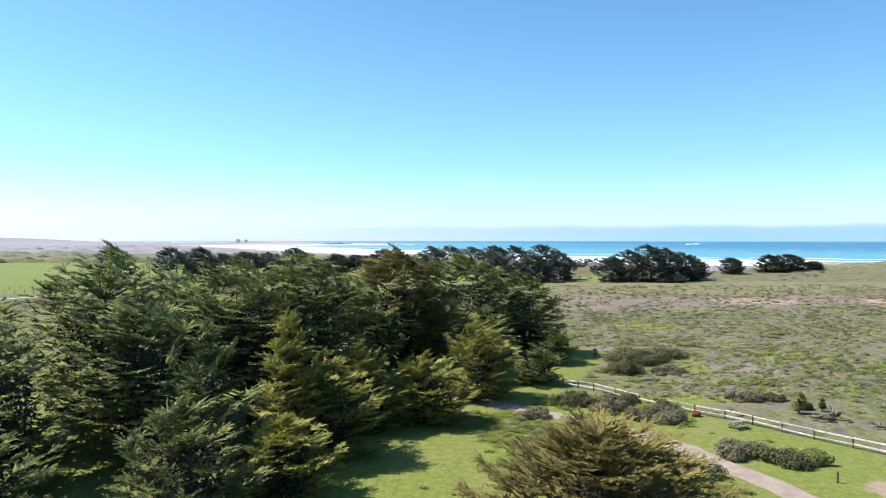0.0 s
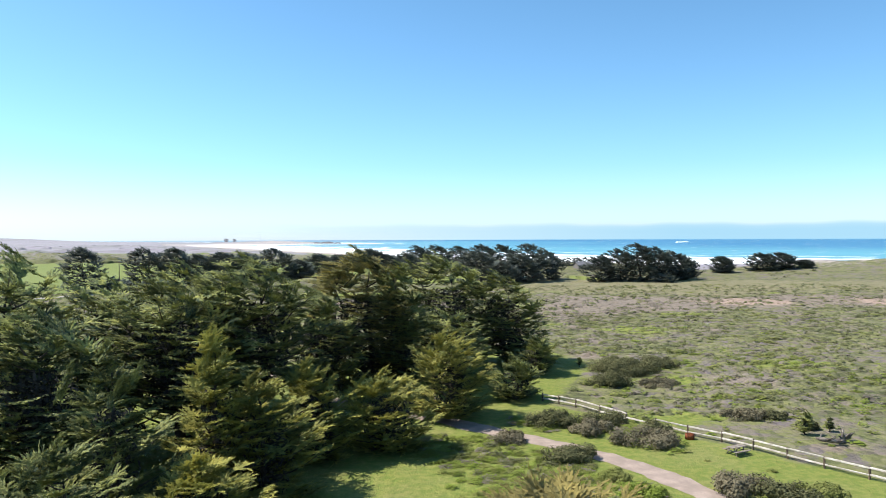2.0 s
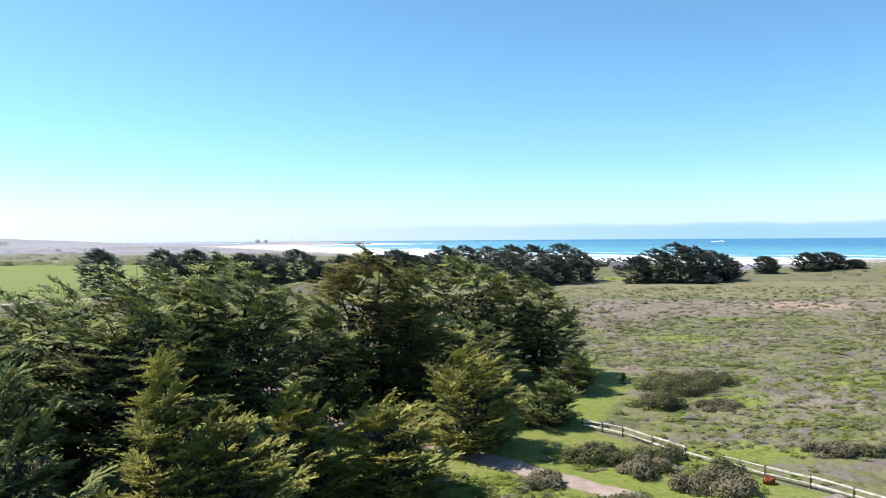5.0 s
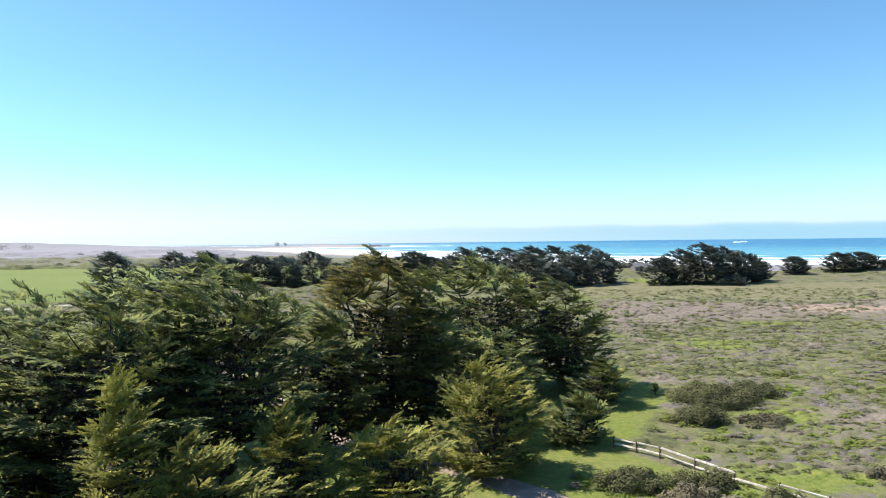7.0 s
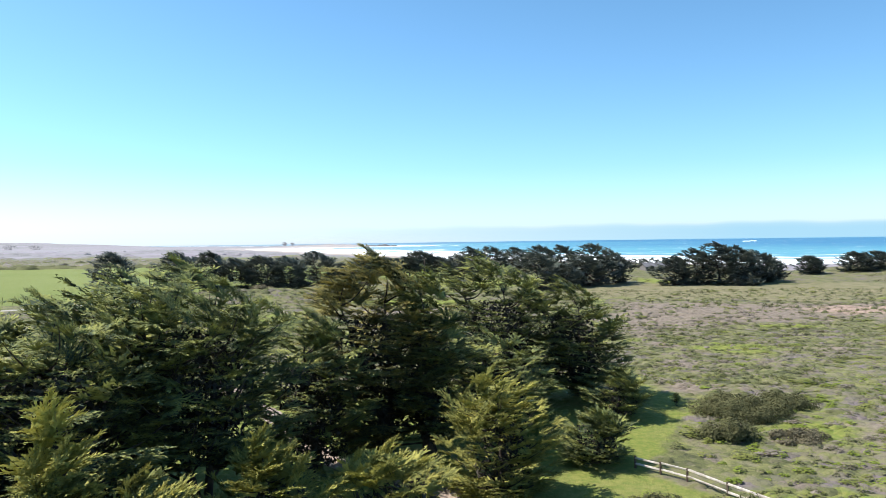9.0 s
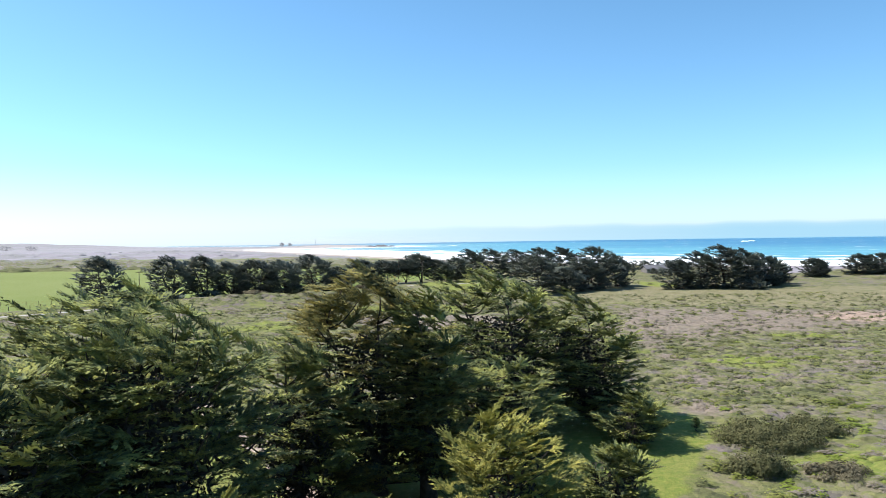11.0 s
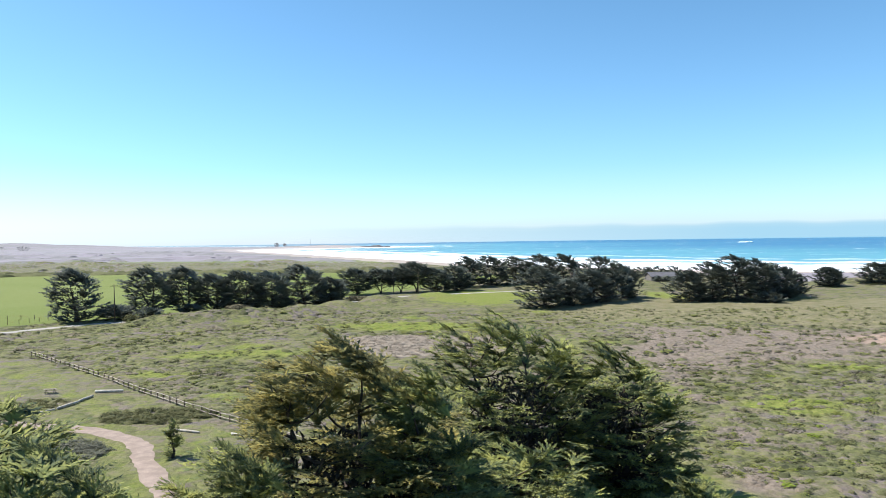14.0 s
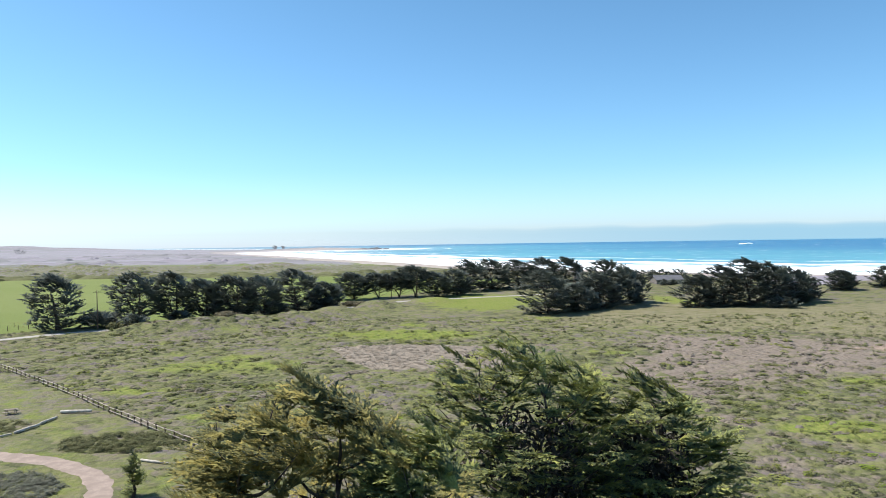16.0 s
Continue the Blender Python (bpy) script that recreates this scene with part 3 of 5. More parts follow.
def crown_mesh(name, tips, outs, sizes, leaders, detail, lift, mat, rng, wind, inner, fill, shoots):
    """Leafy cushions at the branch ends, plumes along the leaders, and looser twigs inside, joined into one mesh."""
    bank, chunks = CUSHIONS[detail], []
    for c, o, s in zip(tips, outs, sizes):
        high = min(1.0, max(0.0, o[2]))
        f = np.array((o[0], o[1], 0.0)) * (1 - 0.6 * high) + wind * (0.55 + 0.7 * high)
        f[2] = rng.normal(0.0, 0.06) + lift * 0.3 + 0.15 * high
        chunks.append(lay_spray(bank[rng.integers(10)], c, f / np.linalg.norm(f), s * rng.uniform(0.62, 0.8), rng.uniform(0.8, 1.1), rng))
    for line, s in leaders:
        # a plume: branch ends all round a bent leader, shorter towards its tip
        n = 9
        for k in range(n):
            t = (k + rng.uniform(0, 0.8)) / n
            i = min(int(t * (len(line) - 1)), len(line) - 2)
            w = t * (len(line) - 1) - i
            p, d = line[i] * (1 - w) + line[i + 1] * w, line[i + 1] - line[i]
            d = d / np.linalg.norm(d)
            e = rng.normal(0, 1, 3)
            e -= d * (e @ d)
            e /= np.linalg.norm(e)
            f = d * 0.9 + e * rng.uniform(0.3, 0.95) * (1 - 0.6 * t) + wind * 0.6 * (1 - t)
            chunks.append(lay_spray(bank[rng.integers(10)], p, f / np.linalg.norm(f), s * rng.uniform(0.9, 1.2) * (1.05 - 0.5 * t), 0.6, rng))
    loose = CUSHIONS[{"far": "far", "close": "near"}.get(detail, "mid")]
    for c, f in shoots:
        chunks.append(lay_spray(loose[rng.integers(10)], c - f * fill * 0.5, f, fill * rng.uniform(1.1, 1.6), rng.uniform(0.9, 1.3), rng))
    for c in inner:
        g = rng.uniform(0, 2 * math.pi)
        f = np.array((math.cos(g), math.sin(g), rng.normal(0, 0.25)))
        chunks.append(lay_spray(loose[rng.integers(10)], c, f / np.linalg.norm(f), fill * rng.uniform(0.7, 1.2), 1.1, rng))
    V = np.concatenate(chunks).reshape(-1, 3)
    return mesh_of(name, V, np.arange(len(V)).reshape(-1, 3), mat)


def cypress(name, label, x, y, h, rx, ry, mat, seed, limbs, detail="near", pads=7, lift=0.1, size=1.7, shear=0.35, low=0.12, stems=1, wind=(-0.42, 0.05, 0.2), group="cypress grove",
            peak=0.05, plumes=0, shelf=0.085, gap=0.36, fill=2, dense=1500, shell=22):
    """A wind-pruned cypress: limbs from the stem to the crown's outline, each with a shelf of leafy cushions. shear: how far the top is pushed to leeward (-x); low: where the crown begins,
    as a part of its height; peak: how pointed the top is; plumes: leaders over the crown; shelf: the least gap between shelves, as a part of the height."""
    rng = np.random.default_rng(seed)
    z0 = ground_z(x, y)
    tree = thing(name, label, "tree", Matrix.Translation((x, y, z0 - 0.1)), group)
    wind = np.array(wind)
    # stems
    stem_ends = []
    for k in range(stems):
        g = 2 * math.pi * k / stems + rng.uniform(0, 1)
        sp = 0.0 if stems == 1 else 0.28
        pts, rad = [], []
        for t in np.linspace(0, 1, 7):
            pts.append(np.array((-shear * rx * 0.8 * t ** 1.5 + sp * rx * math.cos(g) * t + 0.12 * rng.normal(), sp * ry * math.sin(g) * t + 0.12 * rng.normal(), h * 0.74 * t)))
            rad.append((0.034 * h / math.sqrt(stems)) * (1 - 0.88 * t) * (1.35 if t == 0 else 1))
        part("trunk", mesh_poly("trunk", *tube(pts, rad, 8), BARK), tree)
        stem_ends.append(pts)
    def outline(u, g, k):
        """A point at the height u and the bearing g of the crown, k of the way from its axis to its outline: widest at two fifths, drawn in below, domed or pointed above."""
        prof = min(1.0, 0.78 + 0.6 * u) if u < 0.4 else (1.0 - ((u - 0.4) / 0.6) ** (2.6 - 1.7 * peak)) ** (0.62 + 0.38 * peak)
        rad = k * prof * (0.9 + 0.1 * math.sin(3 * g + seed) + 0.1 * math.sin(5 * g + 2.0 * seed + u * 7))
        return np.array((rad * rx * math.cos(g) - shear * rx * u ** 1.4, rad * ry * math.sin(g), max(0.6, h * (low + (0.95 - low) * u))))

    C, O, S, inner, kept = [], [], [], [], []
    tries = 0
    while len(kept) < limbs and tries < 60 * limbs:
        tries += 1
        u = rng.uniform(0, 1) ** (1.0 if detail == "far" else 0.72)
        g = rng.uniform(0, 2 * math.pi)
        ax = -shear * rx * u ** 1.4
        tip = outline(u, g, rng.uniform(0.82, 1.06))
        z = tip[2]
        if any(((tip[0] - q[0]) / (gap * rx)) ** 2 + ((tip[1] - q[1]) / (gap * ry)) ** 2 + ((tip[2] - q[2]) / (shelf * h)) ** 2 < 1 for q in kept):
            continue
        kept.append(tip)
        pts = min(stem_ends, key=lambda e: np.hypot(e[4][0] - tip[0], e[4][1] - tip[1]))
        away = np.hypot(tip[0] - ax, tip[1])
        t = min(max(0.06, (z - rng.uniform(0.3, 0.6) * away) / (h * 0.74)), 0.97) * 6
        q = pts[int(t)] * (1 - t % 1) + pts[min(int(t) + 1, 6)] * (t % 1)
        ln = np.linalg.norm(tip - q)
        bend = rng.normal(0, 0.04, 3) * ln
        line = [q + (tip - q) * w + (bend + np.array((0, 0, -0.09 * ln))) * math.sin(math.pi * w) for w in (0, 0.2, 0.4, 0.6, 0.8, 1)]
        r0 = 0.0042 * h + 0.006 * ln
        part("limb", mesh_poly("limb", *tube(line, [r0, r0 * 0.85, r0 * 0.65, r0 * 0.48, r0 * 0.3, r0 * 0.12], 5), BARK), tree)
        d = (tip - q) / ln
        side = np.cross(d, (0, 0, 1.0))
        side /= np.linalg.norm(side) + 1e-6
        for k in range(pads):
            w = 1.0 - 0.6 * (k / pads) * min(1.0, 3.5 / ln + 0.35)
            v = 0.0 if k == 0 else rng.uniform(0.4, 1.0) * (1 if k % 2 else -1)
            i = min(int(w * 5), 4)
            c = line[i] * (1 - (w * 5 - i)) + line[i + 1] * (w * 5 - i) + side * v * min(0.34 * ln, 1.25 * size) * (0.6 + 0.6 * (1 - w)) + np.array((0, 0, rng.normal(0.05, 0.07) * size - 0.1 * size * v * v))
            if c[2] < 0.3:
                c[2] = 0.3
            C.append(c)
            O.append((d[0] + side[0] * 0.8 * v, d[1] + side[1] * 0.8 * v, u ** 4))
            S.append(size * rng.uniform(0.8, 1.25) * (1.08 - 0.25 * u))
        for _ in range(fill):
            w = rng.uniform(0.05, 0.62)
            inner.append(q + (tip - q) * w + rng.normal(0, 0.05, 3) * ln)
    # leaders that stand above the crown and bend with the wind
    leaders = []
    for k in range(plumes):
        g = rng.uniform(0, 2 * math.pi)
        q = 0.0 if k == 0 else rng.uniform(0.1, 0.75)
        ln = size * rng.uniform(1.0, 1.5)
        tip = np.array((-shear * rx + q * rx * math.cos(g), q * ry * math.sin(g), h * (1.0 - 0.3 * q * q) - (0 if k == 0 else rng.uniform(0.2, 1.4))))
        way = np.array((wind[0] * 1.9, wind[1], 0.4 + peak)) / (1 + peak)
        leaders.append(([tip - way * ln * 1.3 + np.array((-wind[0] * 0.4 * ln, 0, -0.25 * ln)), tip - way * ln * 0.6, tip], size * rng.uniform(0.42, 0.56)))
    # side shoots that close the crown between its shelves
    shoots = []
    for _ in range(shell):
        g, u = rng.uniform(0, 2 * math.pi), rng.uniform(0, 1) ** 0.7
        f = np.array((math.cos(g), math.sin(g), 0.0)) * (1 - 0.5 * u) + wind * (0.5 + 1.3 * u)
        f[2] = lift * 0.3 + 0.15 * u + rng.normal(0, 0.08)
        shoots.append((outline(u, g, rng.uniform(0.6, 0.95)), f / np.linalg.norm(f)))
    part("crown", crown_mesh("crown", C, O, S, leaders, detail, lift, mat, rng, wind, inner, size * 0.6, shoots), tree)
    # dark shards for dead twigs, added so the crown's gaps look shaded
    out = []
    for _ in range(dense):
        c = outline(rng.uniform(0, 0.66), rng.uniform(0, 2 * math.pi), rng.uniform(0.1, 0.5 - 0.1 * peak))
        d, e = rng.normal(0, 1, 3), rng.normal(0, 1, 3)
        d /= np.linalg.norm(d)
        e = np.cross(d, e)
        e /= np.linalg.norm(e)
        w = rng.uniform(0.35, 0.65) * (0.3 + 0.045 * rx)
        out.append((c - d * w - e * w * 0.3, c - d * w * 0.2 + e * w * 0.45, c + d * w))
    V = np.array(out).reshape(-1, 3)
    tagged(part("inner_dark", mesh_of("inner_dark", V, np.arange(len(V)).reshape(-1, 3), TWIG_SHADE), tree, "dark brown shards for dead twigs and inner shade"), kind="stuff")
    return tree


DARK = "dark green wind-swept cypress with layered flat branches, grass at its foot"
GOLD = "young yellow-green cypress with feathery branch tips at the grove's edge"
CLOSE = (13, 14, 15, 26)  # seeds of the trees that stand nearest to the path
# x, y, height, radii across and along, seed, plates, shear, stems, leaders
for x, y, h, rx, ry, seed, plates, shear, stems, plumes in (
        (19.2, 129.5, 15.4, 9.0, 8.6, 11, 190, 0.32, 2, 5), (10.0, 126.0, 18.7, 9.8, 9.0, 12, 220, 0.38, 2, 7), (-2.2, 105.5, 19.7, 8.6, 8.4, 13, 220, 0.3, 2, 8), (1.9, 104.6, 17.7, 4.4, 4.6, 14, 90, 0.2, 1, 2),
        (-12.2, 86.0, 19.3, 8.0, 8.2, 15, 200, 0.28, 3, 8), (-22.0, 98.0, 18.3, 8.4, 9.0, 16, 170, 0.30, 2, 6), (-17.6, 79.5, 17.6, 8.8, 8.6, 17, 170, 0.25, 1, 5), (-30.5, 75.0, 20.2, 7.5, 7.5, 18, 150, 0.10, 1, 3), (8.2, 113, 10.6, 7.2, 6.8, 25, 110, 0.2, 1, 2),
        (-37.4, 88, 18.2, 9.5, 8.5, 19, 140, 0.30, 2, 5), (-42.7, 72, 17.8, 9.0, 8.0, 20, 130, 0.30, 2, 4), (-53.8, 82, 16.6, 9.0, 8.0, 21, 110, 0.30, 1, 3), (-48, 58, 13.8, 8.0, 7.5, 22, 110, 0.20, 1, 3),
        (-7.6, 99.0, 14.6, 6.4, 5.8, 26, 100, 0.2, 1, 3), (-33.5, 62, 14.2, 7.5, 7.0, 23, 110, 0.20, 1, 3), (-25.8, 85, 17.4, 7.5, 7.5, 27, 120, 0.25, 1, 4), (-24.5, 69, 15.6, 6.8, 6.5, 28, 110, 0.2, 1, 4), (-63, 98, 14.8, 8.5, 8.0, 24, 90, 0.30, 1, 2)):
    cypress("cypress_tree", DARK, x, y, h, rx, ry, LEAF_TIPPED if seed == 13 else LEAF_DARK, seed, round(plates * 0.3), detail="close" if seed in CLOSE else "mid" if 18 <= seed <= 24 or seed in (16, 27) else "near", dense=2200,
            shear=shear, stems=stems, low=0.3 if seed in (15, 16, 17) else 0.1, plumes=plumes, shell={13: 100, 15: 60, 11: 50, 12: 50, 14: 40}.get(seed, 14), gap=0.27 if seed in (13, 15) else 0.36, pads=5 if 18 <= seed <= 24 else 7)
for x, y, h, rx, ry, seed, plates, peak in (
        (-17.2, 63.4, 13.9, 4.6, 4.6, 31, 80, 0.8), (-11.8, 69.2, 14.2, 4.4, 4.4, 32, 80, 0.8), (-5.9, 79.8, 9.6, 5.4, 5.2, 33, 80, 0.5), (1.0, 82.6, 8.0, 6.0, 5.4, 34, 95, 0.3),
        (-8.6, 71, 10.2, 5.8, 5.5, 35, 95, 0.4), (-16.0, 54.5, 9.8, 5.8, 5.5, 36, 90, 0.4), (-28.5, 51, 8.8, 5.6, 5.5, 37, 80, 0.5), (7.8, 94.6, 10.4, 6.0, 5.8, 38, 110, 0.35),
        (-10.5, 61, 6.6, 4.8, 4.6, 42, 65, 0.3), (-37.5, 49.5, 7.2, 4.6, 4.6, 44, 55, 0.4)):
    cypress("young_cypress", GOLD, x, y, h, rx, ry, LEAF_OLIVE if x < -15 or y < 60 else LEAF_GOLD, seed, round(plates * 0.36), size=1.35, pads=6, dense=900, lift=0.9, shear=0.05, low=0.03, peak=peak, wind=(0.32, -0.12, 0.3), plumes=5, shelf=0.12)
for x, y, h, rx, ry, seed, plates in ((16.7, 102.6, 5.0, 4.4, 3.8, 39, 60), (22.0, 118.6, 5.8, 4.8, 4.2, 40, 65)):
    cypress("low_cypress", "low spreading dark green cypress beside the taller trees", x, y, h, rx, ry, LEAF_DARK, seed, plates // 3, size=1.2, shear=0.1, low=0.03, lift=0.6, plumes=3, peak=0.3, shelf=0.12, gap=0.3, dense=400)
cypress("rusty_cypress", "round olive and rust-tinged cypress standing alone in mown grass", 9.2, 39.8, 12.1, 8.2, 7.4, LEAF_RUST, 41, 150, detail="near", pads=5, size=1.15, shell=140, shear=0.05, low=0.03, peak=0.0, lift=0.25, wind=(0.0, 0.0, 0.05), shelf=0.06, gap=0.2, dense=1600)

# the trees of the far rows
FAR = "dark wind-sheared cypress in the row across the plain"
for k, (x, y, h, rx, low) in enumerate((
        (-118, 281, 16.5, 9.0, 0.06), (-101, 297, 16.0, 9.5, 0.15), (-91, 302, 16.0, 8.0, 0.15), (-82, 305, 13.5, 9.0, 0.18), (-73, 309, 14.0, 10.0, 0.18), (-65, 314, 13.5, 9.0, 0.18), (-56, 328, 15.0, 11.5, 0.1),
        (-47, 336, 10.5, 7.0, 0.1), (-43, 378, 12.5, 8.5, 0.15), (-33, 383, 11.5, 9.0, 0.42), (-24, 386, 11.5, 8.5, 0.42), (-17, 390, 14.5, 9.0, 0.38), (-7, 388, 11.5, 8.5, 0.08), (2, 394, 12.0, 8.5, 0.08),
        (8, 418, 16.0, 11.0, 0.05), (20, 430, 16.0, 11.0, 0.05), (34, 438, 15.0, 11.0, 0.05), (48, 440, 16.0, 11.0, 0.05), (60, 444, 16.0, 11.0, 0.05), (33, 311, 15.0, 10.5, 0.03), (44, 317, 9.5, 8.5, 0.03),
        (54, 326, 12.5, 9.0, 0.03), (60, 336, 17.5, 12.5, 0.03), (69, 346, 14.0, 8.0, 0.03), (90, 328, 12.0, 8.5, 0.03), (99, 329, 15.0, 9.5, 0.03), (108, 329, 17.5, 10.5, 0.03), (117, 332, 16.0, 9.5, 0.03),
        (127, 340, 14.0, 9.5, 0.03), (137, 350, 10.5, 8.0, 0.03), (174, 390, 9.0, 7.5, 0.03), (199, 394, 9.6, 9.5, 0.03), (211, 396, 9.0, 9.0, 0.03), (223, 394, 4.5, 5.0, 0.03))):
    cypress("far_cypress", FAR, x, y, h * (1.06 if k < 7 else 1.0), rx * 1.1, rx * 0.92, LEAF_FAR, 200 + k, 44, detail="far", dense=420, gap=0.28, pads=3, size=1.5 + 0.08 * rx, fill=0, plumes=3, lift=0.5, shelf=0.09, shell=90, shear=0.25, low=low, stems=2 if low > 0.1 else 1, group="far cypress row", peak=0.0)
for k, (x, y, h, rx) in enumerate(((-108, 286, 5, 7), (-96, 284, 4.5, 5), (-88, 298, 4, 5), (-46, 330, 5, 5), (-62, 318, 5, 6), (116, 320, 4, 6), (131, 338, 4, 5), (90, 488, 6, 9), (101, 491, 6.5, 9), (112, 494, 6, 9), (123, 498, 5.5, 9), (135, 500, 5, 9), (-112, 296, 4, 8), (-78, 306, 4, 7), (-70, 310, 4, 7), (-52, 332, 5, 8), (113, 444, 3.5, 7), (124, 446, 3.0, 6))):
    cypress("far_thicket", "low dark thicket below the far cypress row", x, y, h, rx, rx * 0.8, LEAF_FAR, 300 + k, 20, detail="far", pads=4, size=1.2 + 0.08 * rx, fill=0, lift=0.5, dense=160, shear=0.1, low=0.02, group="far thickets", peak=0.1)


# ---- scrub ----
def clump(rnd, leaves, dome, leaf):
    """A low shrub one metre wide: small leaves set on an uneven mound of several lobes, (n, 3, 3)."""
    lobes = [(rnd.uniform(-0.28, 0.28), rnd.uniform(-0.28, 0.28), rnd.uniform(0.2, 0.34), rnd.uniform(0.55, 1.0)) for _ in range(4)]
    out = []
    for _ in range(leaves):
        lx, ly, lr, lh = lobes[rnd.randrange(4)]
        g, q = rnd.uniform(0, 2 * math.pi), math.sqrt(rnd.random())
        z = math.sqrt(max(0.0, 1 - q * q * 0.96))
        c = np.array((lx + lr * q * math.cos(g), ly + lr * q * math.sin(g), lh * z * rnd.uniform(0.8, 1.08)))
        n = np.array((0.7 * q * math.cos(g), 0.7 * q * math.sin(g), 0.8)) + np.array([rnd.uniform(-0.4, 0.4) for _ in range(3)])
        n /= np.linalg.norm(n)
        t = np.cross(n, (rnd.uniform(-1, 1), rnd.uniform(-1, 1), 0.3))
        t /= np.linalg.norm(t) + 1e-6
        b = np.cross(n, t)
        s = leaf * rnd.uniform(0.7, 1.4)
        out.append((c - t * s - b * s * 0.5, c + t * s - b * s * 0.4, c + b * s * 1.1 + n * 0.03))
    return np.array(out)


CLUMPS = [clump(random.Random(500 + k), 90, k * 1.7, 0.062) for k in range(8)]
CLUMPS_LOW = [clump(random.Random(600 + k), 44, k * 1.7, 0.09) for k in range(8)]


def scatter(name, label, n, mat, rng, region, wide, tall, allow, fine=True):
    """Many low shrubs over a stretch of the plan, as one mesh."""
    x0, x1, y0, y1 = region
    P = np.column_stack((rng.uniform(x0, x1, n), y0 + (y1 - y0) * rng.uniform(0, 1, n)))
    P = P[allow(P, rng)]
    road = np.minimum(to_segments(P, TRACK_LINE), to_segments(P, ROAD_LINE))
    P = P[road > 2.8]
    Z = height_at(P)
    chunks = []
    bank = CLUMPS if fine else CLUMPS_LOW
    for (x, y), z in zip(P, Z):
        w, t = rng.uniform(*wide), rng.uniform(*tall)
        g = rng.uniform(0, 2 * math.pi)
        c, s = math.cos(g) * w, math.sin(g) * w
        T = bank[rng.integers(8)]
        chunks.append(np.stack((T[..., 0] * c - T[..., 1] * s + x, (T[..., 0] * s + T[..., 1] * c) * rng.uniform(0.7, 1.0) + y, T[..., 2] * t + z - 0.04), -1))
    V = np.concatenate(chunks).reshape(-1, 3)
    return tagged(new(name, mesh_of(name, V, np.arange(len(V)).reshape(-1, 3), mat)), label, "scrub", kind="stuff")


def patchy(P, scale, cut, seed, rng):
    v = np.sin(P[:, 0] * scale + seed) * np.sin(P[:, 1] * scale * 0.8 + 2 * seed) + 0.6 * np.sin(P[:, 0] * scale * 2.3 - P[:, 1] * scale * 1.9 + seed)
    return v + rng.normal(0, 0.45, len(P)) > cut


def wild(P):
    return (within(P, LAWN) < -1) & (within(P, REEDS) < 0) & (within(P, FIELD) < -2) & (inland(P) > 60)


rng = np.random.default_rng(9)
NEAR, MID, FARR = (-75, 110, 92, 200), (-130, 190, 180, 300), (-20, 330, 290, 470)
scatter("green_scrub", "low green coastal scrub", 800, SCRUB_GREEN, rng, NEAR, (1.2, 3.8), (0.3, 0.75), lambda P, r: wild(P) & patchy(P, 0.13, -0.1, 1.0, r))
scatter("grey_scrub", "dead grey-brown lupine scrub", 700, SCRUB_GREY, rng, NEAR, (1.2, 3.4), (0.25, 0.7), lambda P, r: wild(P) & patchy(P, 0.11, 0.1, 2.6, r))
scatter("olive_scrub", "dark olive coyote scrub", 1100, SCRUB_OLIVE, rng, NEAR, (0.8, 2.4), (0.3, 0.7), lambda P, r: wild(P) & patchy(P, 0.1, 0.5, 4.0, r))
scatter("bright_groundcover", "bright green leafy ground cover", 550, SCRUB_BRIGHT, rng, NEAR, (1.0, 3.0), (0.2, 0.55), lambda P, r: wild(P) & patchy(P, 0.09, 0.45, 5.1, r))
scatter("green_scrub", "low green scrub across the plain", 700, SCRUB_GREEN, rng, MID, (1.8, 5.0), (0.35, 0.9), lambda P, r: wild(P) & patchy(P, 0.09, 0.2, 1.7, r), False)
scatter("grey_scrub", "dead grey scrub across the plain", 600, SCRUB_GREY, rng, MID, (1.8, 4.6), (0.3, 0.8), lambda P, r: wild(P) & patchy(P, 0.08, 0.1, 3.3, r) & (P[:, 1] < 265), False)
scatter("olive_scrub", "dark scrub across the plain", 900, SCRUB_OLIVE, rng, MID, (1.2, 3.4), (0.4, 0.9), lambda P, r: wild(P) & patchy(P, 0.07, 0.6, 0.4, r), False)
scatter("olive_scrub", "dark scrub on the dunes", 700, SCRUB_OLIVE, rng, FARR, (2.0, 5.0), (0.6, 1.6), lambda P, r: wild(P) & patchy(P, 0.05, 0.6, 0.9, r) & (P[:, 1] > 330), False)
